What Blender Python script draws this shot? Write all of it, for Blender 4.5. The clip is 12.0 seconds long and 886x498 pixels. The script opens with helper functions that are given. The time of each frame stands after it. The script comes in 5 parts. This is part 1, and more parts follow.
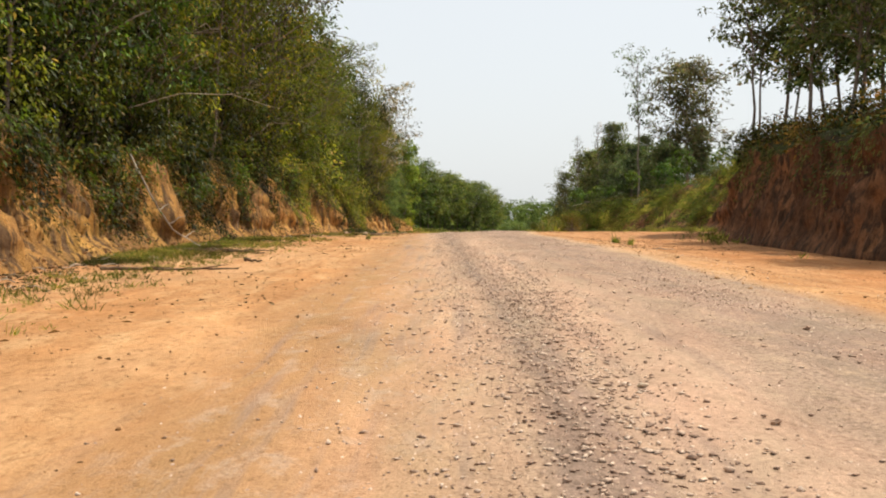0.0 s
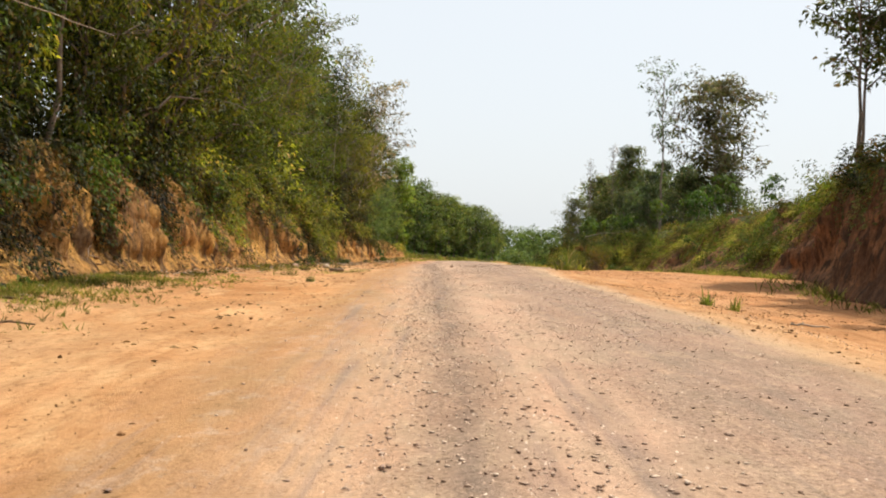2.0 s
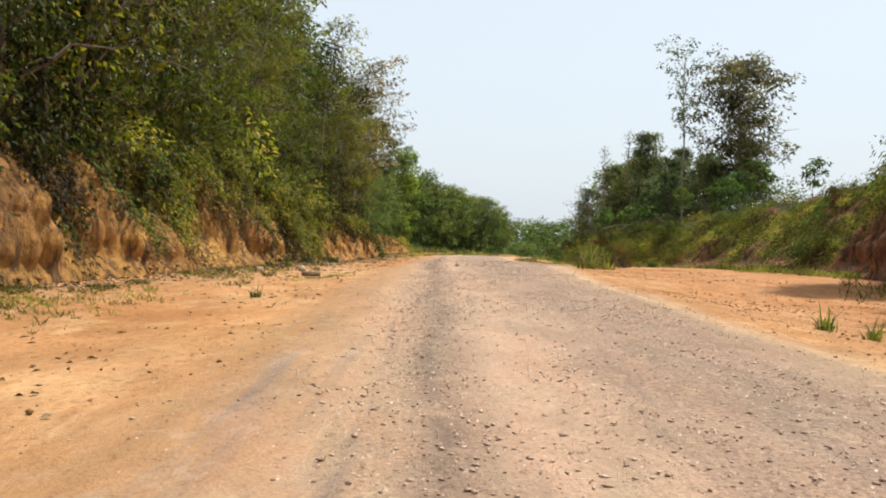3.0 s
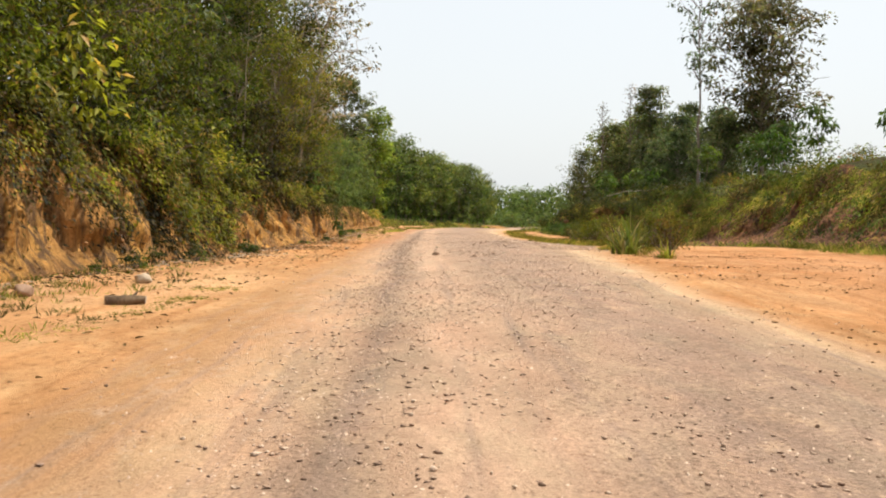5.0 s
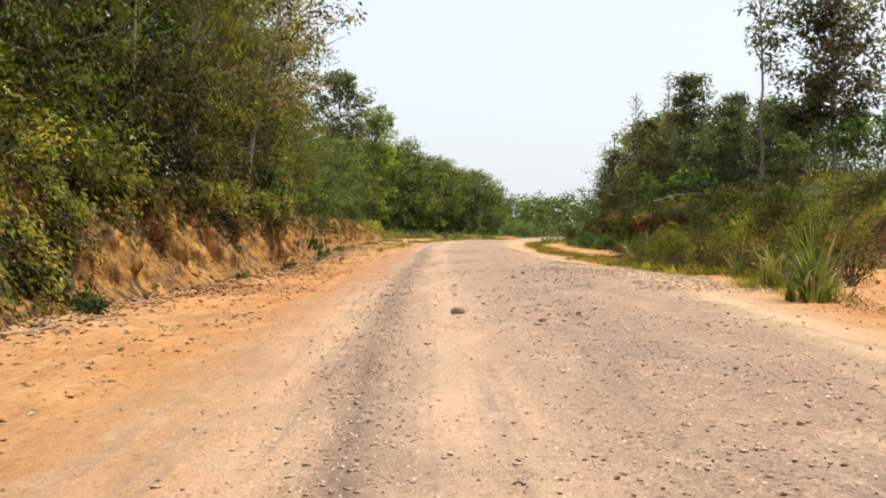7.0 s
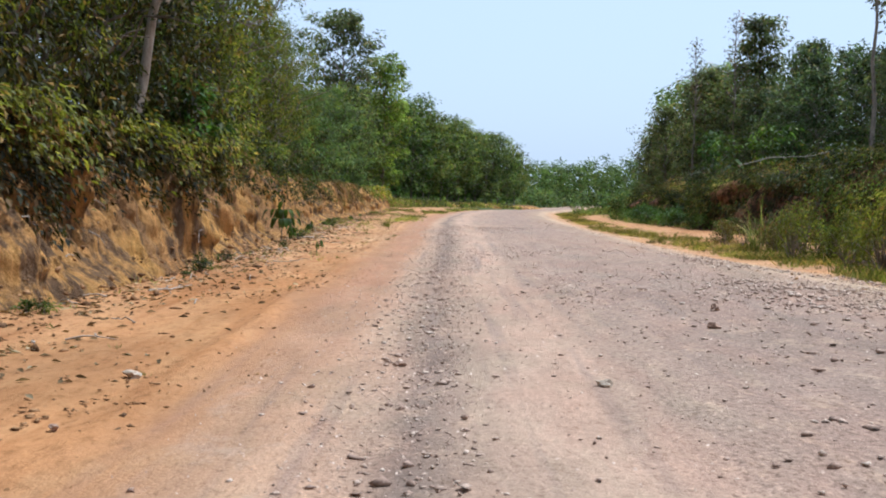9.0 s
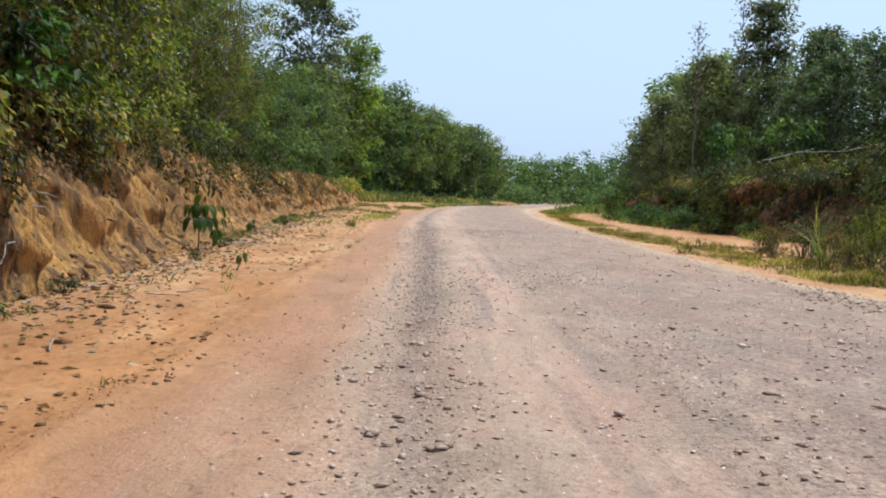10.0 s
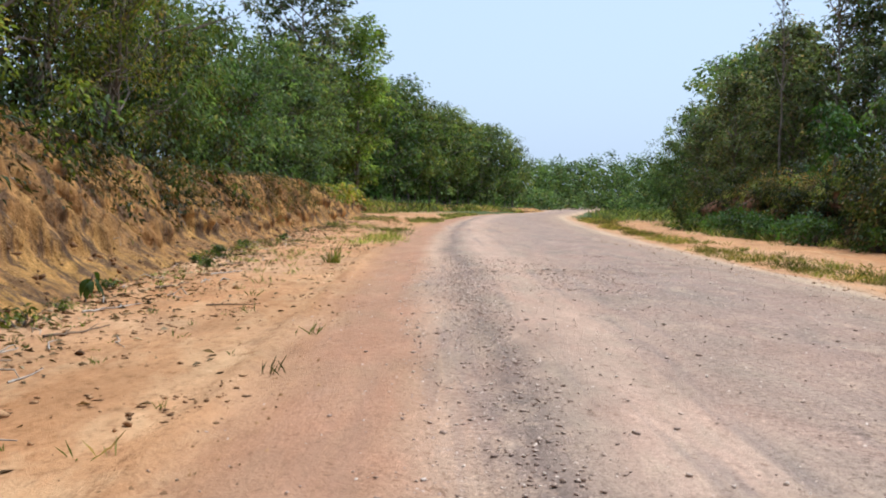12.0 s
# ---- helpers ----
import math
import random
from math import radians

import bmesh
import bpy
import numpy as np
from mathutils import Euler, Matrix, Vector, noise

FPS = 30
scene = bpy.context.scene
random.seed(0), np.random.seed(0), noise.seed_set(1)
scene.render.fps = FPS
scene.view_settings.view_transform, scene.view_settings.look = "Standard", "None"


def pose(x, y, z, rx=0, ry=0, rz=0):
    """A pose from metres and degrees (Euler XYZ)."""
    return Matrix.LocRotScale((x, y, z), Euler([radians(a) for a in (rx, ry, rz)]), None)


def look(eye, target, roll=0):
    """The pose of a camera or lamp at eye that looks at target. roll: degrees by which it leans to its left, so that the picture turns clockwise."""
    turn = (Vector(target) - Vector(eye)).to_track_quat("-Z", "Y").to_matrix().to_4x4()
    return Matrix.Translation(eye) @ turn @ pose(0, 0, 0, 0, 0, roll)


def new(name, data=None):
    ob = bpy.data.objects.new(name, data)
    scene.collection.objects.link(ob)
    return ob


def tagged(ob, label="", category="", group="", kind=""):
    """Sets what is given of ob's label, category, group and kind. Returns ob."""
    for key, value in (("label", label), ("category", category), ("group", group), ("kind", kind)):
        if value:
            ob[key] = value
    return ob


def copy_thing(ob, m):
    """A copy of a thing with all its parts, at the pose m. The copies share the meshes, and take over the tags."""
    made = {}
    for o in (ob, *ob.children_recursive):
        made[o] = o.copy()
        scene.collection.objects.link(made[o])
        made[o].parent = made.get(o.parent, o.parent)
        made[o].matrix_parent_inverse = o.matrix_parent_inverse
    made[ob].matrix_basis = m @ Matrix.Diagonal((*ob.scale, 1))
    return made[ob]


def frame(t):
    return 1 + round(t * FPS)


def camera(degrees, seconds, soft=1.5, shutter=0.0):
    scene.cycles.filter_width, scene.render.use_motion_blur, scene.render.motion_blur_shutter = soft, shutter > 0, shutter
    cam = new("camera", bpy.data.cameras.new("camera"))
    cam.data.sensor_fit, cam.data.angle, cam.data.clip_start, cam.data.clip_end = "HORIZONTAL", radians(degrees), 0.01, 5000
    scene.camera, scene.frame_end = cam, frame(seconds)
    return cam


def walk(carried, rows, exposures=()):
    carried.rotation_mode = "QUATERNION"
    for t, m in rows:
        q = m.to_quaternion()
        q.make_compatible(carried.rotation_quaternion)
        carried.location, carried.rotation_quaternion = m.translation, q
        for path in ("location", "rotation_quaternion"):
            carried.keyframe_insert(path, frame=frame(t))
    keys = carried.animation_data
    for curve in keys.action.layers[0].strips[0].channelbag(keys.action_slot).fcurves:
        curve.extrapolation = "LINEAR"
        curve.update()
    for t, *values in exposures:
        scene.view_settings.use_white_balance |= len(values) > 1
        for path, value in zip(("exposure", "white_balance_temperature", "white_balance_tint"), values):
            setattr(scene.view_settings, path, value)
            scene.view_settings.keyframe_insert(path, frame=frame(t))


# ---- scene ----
cam = camera(45.8, 12.0, soft=2.0)
METRES, EYE, TILT, LEAN, TURN = 112.0, 1.64, -1.3, 0.0, 0.0
ROWS = [
    (0.0, 0.0, 0.0, 0.0, 0.0, 0.0, -0.0),
    (0.5, 0.0002, 0.0426, 0.0022, -0.94, -1.11, 0.08),
    (1.0, 0.0012, 0.0836, 0.0046, -0.74, 1.03, -0.04),
    (1.5, 0.0017, 0.1243, 0.0068, -0.39, 1.6, -3.11),
    (2.0, 0.0029, 0.1646, 0.008, -0.21, 1.31, -2.27),
    (2.5, 0.0026, 0.2057, 0.0097, -0.09, -1.11, 0.51),
    (3.0, 0.0046, 0.2469, 0.0116, 0.18, 0.89, -1.87),
    (5.0, 0.007, 0.4127, 0.0177, -0.85, -0.74, -0.94),
    (5.5, 0.0077, 0.4539, 0.0189, 0.38, -0.17, -1.05),
    (6.0, 0.0082, 0.496, 0.0202, -0.95, -1.0, -3.14),
    (6.5, 0.0077, 0.5397, 0.0214, 0.13, -0.99, 1.48),
    (7.0, 0.006, 0.5807, 0.0223, -0.47, -0.2, -0.16),
    (9.0, -0.001, 0.7492, 0.0251, 0.06, -1.98, -1.07),
    (9.5, -0.0016, 0.7923, 0.0265, 0.68, -2.93, -0.78),
    (10.0, -0.0025, 0.833, 0.0264, -1.36, -2.24, -1.99),
    (10.5, -0.0039, 0.8746, 0.0276, -3.26, -1.24, -3.86),
    (11.0, -0.0047, 0.9166, 0.0283, -2.22, -0.21, -2.7),
    (11.5, -0.0054, 0.9576, 0.0287, -1.0, -3.76, -2.23),
    (12.0, -0.0062, 0.9987, 0.0292, -0.73, -1.89, -0.76),
]
walk(cam, [(t, pose(0, 0, EYE, TILT, LEAN, TURN) @ pose(METRES * x, METRES * y, METRES * z, 90 + pitch, roll, yaw)) for t, x, y, z, yaw, pitch, roll in ROWS],
     exposures=[(0.0, 0.2, 6600, 10), (0.5, 0.25, 6100, 10), (1.0, 0.25, 5950, 9), (1.5, 0.25, 6500, 10), (2.5, 0.26, 6500, 10), (3.0, 0.2, 6150, 8), (5.0, 0.3, 6600, 10), (6.0, 0.34, 6600, 10), (7.0, 0.32, 6350, 10), (9.0, 0.1, 5050, 9), (10.5, 0.06, 5150, 6), (11.0, 0.06, 5800, 7.5), (11.5, 0.05, 5500, 9), (12.0, 0.06, 5100, 9)])

# ---- world, sun, exposure ----
SUN_DIR = Vector((0.50, 0.38, 1.26)).normalized()
world = bpy.data.worlds.new("hazy_sky")
scene.world = world
world.use_nodes = True
wn = world.node_tree.nodes
wl = world.node_tree.links
sky = wn.new("ShaderNodeTexSky")
sky.sky_type = "NISHITA"
sky.sun_disc = False
sky.sun_elevation = math.asin(SUN_DIR.z)
sky.sun_rotation = math.atan2(SUN_DIR.x, SUN_DIR.y)
sky.air_density, sky.dust_density, sky.ozone_density = 1.0, 4.0, 1.5
haze = wn.new("ShaderNodeMix")
haze.data_type = "RGBA"
haze.inputs[0].default_value = 0.72
wl.new(sky.outputs[0], haze.inputs[6])
haze.inputs[7].default_value = (8.25, 8.65, 8.85, 1)
bg = wn["Background"]
bg.inputs["Strength"].default_value = 0.105
wl.new(haze.outputs[2], bg.inputs["Color"])

sun = bpy.data.lights.new("sun", "SUN")
sun.energy, sun.angle, sun.color = 4.4, radians(1.0), (1.0, 0.93, 0.82)
sun_ob = new("sun", sun)
sun_ob.matrix_world = look(SUN_DIR * 80, (0, 0, 0))

# ---- numbers, noise and mesh helpers ----
rng = np.random.default_rng(7)


def hash2(ix, iy, seed):
    h = (ix.astype(np.int64) * 374761393 + iy.astype(np.int64) * 668265263 + seed * 974711) & 0x7FFFFFFF
    h = ((h ^ (h >> 13)) * 1274126177) & 0x7FFFFFFF
    return ((h ^ (h >> 16)) & 0xFFFFFF) / float(0xFFFFFF)


def vnoise(x, y, seed=0):
    """Smooth lattice noise, 0 to 1."""
    x, y = np.broadcast_arrays(np.asarray(x, float), np.asarray(y, float))
    ix, iy = np.floor(x), np.floor(y)
    fx, fy = x - ix, y - iy
    fx, fy = fx * fx * (3 - 2 * fx), fy * fy * (3 - 2 * fy)
    a, b = hash2(ix, iy, seed), hash2(ix + 1, iy, seed)
    c, d = hash2(ix, iy + 1, seed), hash2(ix + 1, iy + 1, seed)
    return (a * (1 - fx) + b * fx) * (1 - fy) + (c * (1 - fx) + d * fx) * fy


def fnoise(x, y, seed=0, octaves=3):
    total, amp, norm = 0.0, 1.0, 0.0
    for k in range(octaves):
        total = total + amp * vnoise(np.asarray(x) * 2 ** k, np.asarray(y) * 2 ** k, seed + 17 * k)
        norm += amp
        amp *= 0.5
    return total / norm


def sstep(a, b, x):
    s = np.clip((np.asarray(x, float) - a) / (b - a), 0, 1)
    return s * s * (3 - 2 * s)


def mesh_of(name, verts, faces, material, smooth=False, uv=None):
    """A mesh from arrays: verts n x 3, faces m x 3 or m x 4. uv: by the layer's name, a pair per vertex."""
    verts, faces = np.asarray(verts, np.float32), np.asarray(faces, np.int32)
    m = bpy.data.meshes.new(name)
    m.vertices.add(len(verts))
    m.vertices.foreach_set("co", verts.ravel())
    m.loops.add(faces.size)
    m.loops.foreach_set("vertex_index", faces.ravel())
    m.polygons.add(len(faces))
    m.polygons.foreach_set("loop_start", np.arange(len(faces), dtype=np.int32) * faces.shape[1])
    if smooth:
        m.polygons.foreach_set("use_smooth", np.ones(len(faces), dtype=bool))
    m.update(calc_edges=True)
    for key, pairs in (uv or {}).items():
        layer = m.uv_layers.new(name=key)
        layer.data.foreach_set("uv", np.asarray(pairs, np.float32)[faces.ravel()].ravel())
    m.materials.append(material)
    return m


def part(name, mesh, parent=None, label=""):
    ob = new(name, mesh)
    if parent is not None:
        ob.parent = parent
    return tagged(ob, label)


def grid_faces(rows, cols):
    i = np.arange(rows - 1)[:, None] * cols + np.arange(cols - 1)[None, :]
    return np.stack([i, i + 1, i + cols + 1, i + cols], -1).reshape(-1, 4)


def unit(v):
    return v / np.maximum(np.linalg.norm(v, axis=-1, keepdims=True), 1e-6)


def leaf_blades(P, axis, up, length, width, fold=0.25):
    """Folded four-cornered leaves: P n x 3 the stalk ends, axis their length, up about the upper side."""
    n = len(P)
    axis = unit(axis)
    side = unit(np.cross(axis, up))
    nor = np.cross(side, axis)
    length = np.broadcast_to(np.asarray(length, float), (n,))[:, None]
    width = np.broadcast_to(np.asarray(width, float), (n,))[:, None]
    mid = P + axis * length * 0.45
    V = np.stack([P, mid + side * width / 2 + nor * width * fold, P + axis * length - nor * length * 0.12,
                  mid - side * width / 2 + nor * width * fold], 1)
    base = np.arange(n)[:, None] * 4
    F = np.concatenate([base + np.array([[0, 2, 1]]), base + np.array([[0, 3, 2]])], 1).reshape(-1, 3)
    return V.reshape(-1, 3), F


def tubes(lines, sides=6):
    """Tapered tubes: each line a list of (point, radius)."""
    VV, FF, off = [], [], 0
    ang = np.arange(sides) * 2 * math.pi / sides
    for line in lines:
        P = np.array([p for p, r in line], float)
        R = np.array([r for p, r in line], float)
        T = unit(np.gradient(P, axis=0))
        ref = np.where(np.abs(T[:, 2:3]) > 0.9, np.array([[1.0, 0, 0]]), np.array([[0, 0, 1.0]]))
        A = unit(np.cross(T, ref))
        B = np.cross(T, A)
        ring = P[:, None] + R[:, None, None] * (A[:, None] * np.cos(ang)[None, :, None] + B[:, None] * np.sin(ang)[None, :, None])
        k = len(P)
        VV.append(ring.reshape(-1, 3))
        i = np.arange(k - 1)[:, None] * sides + np.arange(sides)[None, :]
        j = np.arange(k - 1)[:, None] * sides + (np.arange(sides)[None, :] + 1) % sides
        FF.append(np.stack([i, j, j + sides, i + sides], -1).reshape(-1, 4) + off)
        off += k * sides
    return np.concatenate(VV), np.concatenate(FF)


# ---- materials ----
def material(name, rough=0.8, spec=0.3):
    m = bpy.data.materials.new(name)
    m.use_nodes = True
    p = m.node_tree.nodes["Principled BSDF"]
    p.inputs["Roughness"].default_value = rough
    p.inputs["Specular IOR Level"].default_value = spec
    return m, m.node_tree.nodes, m.node_tree.links, p


def texture_noise(nodes, links, scale, stretch=(1, 1, 1), detail=4.0, rough=0.6, distort=0.0):
    co = nodes.new("ShaderNodeTexCoord")
    mp = nodes.new("ShaderNodeMapping")
    mp.inputs["Scale"].default_value = stretch
    links.new(co.outputs["Object"], mp.inputs["Vector"])
    t = nodes.new("ShaderNodeTexNoise")
    t.inputs["Scale"].default_value = scale
    t.inputs["Detail"].default_value = detail
    t.inputs["Roughness"].default_value = rough
    t.inputs["Distortion"].default_value = distort
    links.new(mp.outputs[0], t.inputs["Vector"])
    return t.outputs["Fac"]


def ramp(nodes, links, fac, stops):
    r = nodes.new("ShaderNodeValToRGB")
    el = r.color_ramp.elements
    while len(el) < len(stops):
        el.new(0.5)
    for e, (pos, c) in zip(el, stops):
        e.position = pos
        e.color = (*c, 1) if len(c) == 3 else c
    links.new(fac, r.inputs["Fac"])
    return r.outputs["Color"]


def mixed(nodes, links, fac, a, b, mode="MIX"):
    m = nodes.new("ShaderNodeMix")
    m.data_type, m.blend_type = "RGBA", mode
    for sock, v in ((0, fac), (6, a), (7, b)):
        if isinstance(v, (int, float)):
            m.inputs[sock].default_value = v
        elif isinstance(v, tuple):
            m.inputs[sock].default_value = (*v, 1)
        else:
            links.new(v, m.inputs[sock])
    return m.outputs[2]


def grey(v):
    return (v, v, v)


def mask(nodes, links, fac, lo, hi):
    return ramp(nodes, links, fac, [(lo, grey(0.0)), (hi, grey(1.0))])


def bump(nodes, links, p, heights, dist, strength=1.0):
    b = nodes.new("ShaderNodeBump")
    b.inputs["Distance"].default_value = dist
    b.inputs["Strength"].default_value = strength
    links.new(heights, b.inputs["Height"])
    links.new(b.outputs[0], p.inputs["Normal"])


def soil_colour(n, l):
    """Orange laterite with pale worn patches and tyre streaks; grassed over far from the road."""
    big = texture_noise(n, l, 0.22, (1, 0.45, 1), 5)
    mid = texture_noise(n, l, 1.6, (1, 0.35, 1), 5, 0.65, 0.4)
    fine = texture_noise(n, l, 26.0, (1, 1, 1), 5, 0.7)
    streak = texture_noise(n, l, 2.4, (1, 0.06, 1), 4)
    col = ramp(n, l, big, [(0.30, (0.450, 0.207, 0.077)), (0.52, (0.531, 0.279, 0.122)), (0.70, (0.567, 0.338, 0.176))])
    col = mixed(n, l, mask(n, l, mid, 0.48, 0.72), col, (0.612, 0.369, 0.180))
    col = mixed(n, l, mask(n, l, streak, 0.54, 0.74), col, (0.42, 0.20, 0.080))
    dark = texture_noise(n, l, 7.0, (1, 0.4, 1), 5, 0.7)
    col = mixed(n, l, mask(n, l, dark, 0.58, 0.74), col, (0.324, 0.144, 0.054))
    blot = texture_noise(n, l, 0.55, (1, 0.5, 1), 6, 0.7, 0.8)
    col = mixed(n, l, 0.7, col, ramp(n, l, blot, [(0.32, grey(0.62)), (0.66, grey(1.2))]), "MULTIPLY")
    # a stretch of deeper orange earth
    co = n.new("ShaderNodeTexCoord")
    sep = n.new("ShaderNodeSeparateXYZ")
    l.new(co.outputs["Object"], sep.inputs[0])
    along = n.new("ShaderNodeMapRange")
    along.inputs["From Min"].default_value, along.inputs["From Max"].default_value = 60, 130
    l.new(sep.outputs[1], along.inputs["Value"])
    aside = n.new("ShaderNodeMapRange")
    aside.inputs["From Min"].default_value, aside.inputs["From Max"].default_value = 1.0, -2.0
    l.new(sep.outputs[0], aside.inputs["Value"])
    deeper = ramp(n, l, along.outputs[0], [(0.34, grey(0.0)), (0.46, grey(1.0)), (0.62, grey(1.0)), (0.80, grey(0.0))])
    deeper = mixed(n, l, aside.outputs[0], grey(0.0), deeper)
    col = mixed(n, l, deeper, col, mixed(n, l, 1.0, col, (0.90, 0.80, 0.68), "MULTIPLY"))
    mott = texture_noise(n, l, 10.0, (1, 0.5, 1), 5, 0.72, 0.4)
    col = mixed(n, l, 0.7, col, ramp(n, l, mott, [(0.34, (0.50, 0.46, 0.42)), (0.47, grey(0.95)), (0.56, grey(1.0)), (0.68, (1.16, 1.2, 1.25))]), "MULTIPLY")
    return mixed(n, l, 0.26, col, ramp(n, l, fine, [(0.3, grey(0.40)), (0.7, grey(1.05))]), "MULTIPLY"), fine


def soil_ground_material():
    m, n, l, p = material("orange_soil", 0.95, 0.1)
    col, fine = soil_colour(n, l)
    co = n.new("ShaderNodeTexCoord")
    sep = n.new("ShaderNodeSeparateXYZ")
    l.new(co.outputs["Object"], sep.inputs[0])
    far = n.new("ShaderNodeMapRange")
    far.inputs["From Min"].default_value, far.inputs["From Max"].default_value = 205, 245
    l.new(sep.outputs[1], far.inputs["Value"])
    red = n.new("ShaderNodeMapRange")
    red.inputs["From Min"].default_value, red.inputs["From Max"].default_value = 6.5, 11.0
    l.new(sep.outputs[0], red.inputs["Value"])
    pale = n.new("ShaderNodeMapRange")
    pale.inputs["From Min"].default_value, pale.inputs["From Max"].default_value = 84, 108
    l.new(sep.outputs[1], pale.inputs["Value"])
    tint = mixed(n, l, pale.outputs[0], (0.92, 0.82, 0.78), (1.0, 0.97, 0.93))
    col = mixed(n, l, red.outputs[0], col, mixed(n, l, 1.0, col, tint, "MULTIPLY"))
    col = mixed(n, l, far.outputs[0], col, (0.085, 0.095, 0.030))
    l.new(col, p.inputs["Base Color"])
    bump(n, l, p, fine, 0.04, 0.65)
    return m


def road_material():
    """Packed laterite: pale wheel lanes along the road with grey gravel between them. UV: metres across, metres along."""
    m, n, l, p = material("packed_gravel_road", 0.93, 0.12)
    uv = n.new("ShaderNodeUVMap")
    uv.uv_map = "Lanes"
    sep = n.new("ShaderNodeSeparateXYZ")
    l.new(uv.outputs[0], sep.inputs[0])
    wob = texture_noise(n, l, 0.12, (1, 1, 1), 3)
    wobf = texture_noise(n, l, 0.9, (1, 0.25, 1), 4)
    def add(a, b, op="ADD"):
        k = n.new("ShaderNodeMath")
        k.operation = op
        for i, v in enumerate((a, b)):
            if isinstance(v, (int, float)):
                k.inputs[i].default_value = v
            else:
                l.new(v, k.inputs[i])
        return k.outputs[0]
    lat = add(sep.outputs[0], add(add(wob, -0.5), 0.8, "MULTIPLY"))
    lat = add(lat, add(add(wobf, -0.5), 0.4, "MULTIPLY"))
    k = add(add(lat, 3.0), 1 / 12.0, "MULTIPLY")
    pos = lambda x: (x + 3.0) / 12.0
    base = ramp(n, l, k, [
        (pos(-2.6), (0.485, 0.272, 0.125)), (pos(-1.9), (0.535, 0.318, 0.172)), (pos(-1.1), (0.605, 0.395, 0.250)),
        (pos(-0.72), (0.520, 0.350, 0.235)), (pos(-0.38), (0.285, 0.205, 0.155)), (pos(-0.05), (0.450, 0.315, 0.220)), (pos(0.35), (0.585, 0.392, 0.272)), (pos(0.9), (0.575, 0.388, 0.268)),
        (pos(1.5), (0.460, 0.318, 0.228)), (pos(2.6), (0.395, 0.277, 0.206)), (pos(3.7), (0.41, 0.28, 0.203)), (pos(4.6), (0.45, 0.31, 0.205)),
        (pos(5.2), (0.66, 0.465, 0.29)), (pos(7.2), (0.473, 0.274, 0.128))])
    ahead = n.new("ShaderNodeMapRange")
    ahead.inputs["From Min"].default_value, ahead.inputs["From Max"].default_value = 84, 104
    l.new(sep.outputs[1], ahead.inputs["Value"])
    band = ramp(n, l, k, [(pos(-3.0), grey(0.2)), (pos(-2.6), grey(1.0)), (pos(-1.4), grey(1.0)), (pos(-0.95), grey(0.0))])
    big = texture_noise(n, l, 0.16, (1, 0.3, 1), 4)
    streak = texture_noise(n, l, 3.2, (1, 0.03, 1), 4)
    mid = texture_noise(n, l, 3.0, (1, 0.5, 1), 5, 0.7, 0.3)
    fine = texture_noise(n, l, 55.0, (1, 1, 1), 5, 0.75)
    col = mixed(n, l, mask(n, l, big, 0.50, 0.80), base, (0.49, 0.315, 0.205))
    col = mixed(n, l, mask(n, l, streak, 0.52, 0.72), col, (0.36, 0.255, 0.195))
    col = mixed(n, l, mask(n, l, mid, 0.52, 0.70), col, (0.56, 0.39, 0.265))
    col = mixed(n, l, add(add(ahead.outputs[0], band, "MULTIPLY"), 0.85, "MULTIPLY"), col, (0.485, 0.260, 0.145))
    blot = texture_noise(n, l, 1.1, (1, 0.35, 1), 6, 0.72, 0.6)
    col = mixed(n, l, 0.6, col, ramp(n, l, blot, [(0.34, grey(0.72)), (0.66, grey(1.2))]), "MULTIPLY")
    col = mixed(n, l, 0.35, col, ramp(n, l, fine, [(0.3, grey(0.30)), (0.7, grey(0.84))]), "MULTIPLY")
    mott = texture_noise(n, l, 13.0, (1, 0.55, 1), 5, 0.75, 0.5)
    col = mixed(n, l, 0.8, col, ramp(n, l, mott, [(0.32, (0.52, 0.47, 0.43)), (0.44, grey(0.92)), (0.58, grey(0.98)), (0.70, (1.16, 1.16, 1.18))]), "MULTIPLY")
    speck = texture_noise(n, l, 24.0, (1, 0.7, 1), 3, 0.65, 0.3)
    stony = ramp(n, l, k, [(pos(-1.3), grey(0.25)), (pos(-0.7), grey(0.9)), (pos(0.1), grey(0.35)), (pos(0.9), grey(0.35)), (pos(1.6), grey(1.0)), (pos(5.0), grey(0.8)), (pos(5.6), grey(0.2))])
    col = mixed(n, l, stony, col, mixed(n, l, 1.0, col, ramp(n, l, speck, [(0.33, (0.52, 0.49, 0.47)), (0.44, grey(0.93)), (0.56, grey(1.0)), (0.66, (1.34, 1.33, 1.30))]), "MULTIPLY"))
    hue = texture_noise(n, l, 1.5, (1, 0.3, 1), 4, 0.6, 0.5)
    col = mixed(n, l, 1.0, col, ramp(n, l, hue, [(0.34, (0.93, 0.955, 0.92)), (0.48, (0.97, 0.955, 0.93)), (0.66, (1.0, 0.935, 0.90))]), "MULTIPLY")
    soil, sfine = soil_colour(n, l)
    uv2 = n.new("ShaderNodeUVMap")
    uv2.uv_map = "Across"
    sep2 = n.new("ShaderNodeSeparateXYZ")
    l.new(uv2.outputs[0], sep2.inputs[0])
    k2 = add(add(add(sep2.outputs[0], add(add(wobf, -0.5), 0.8, "MULTIPLY")), 3.0), 1 / 12.0, "MULTIPLY")
    verge = ramp(n, l, k2, [(pos(-2.5), grey(1.0)), (pos(-1.7), grey(0.0)), (pos(5.6), grey(0.0)), (pos(6.5), grey(1.0))])
    col = mixed(n, l, verge, col, soil)
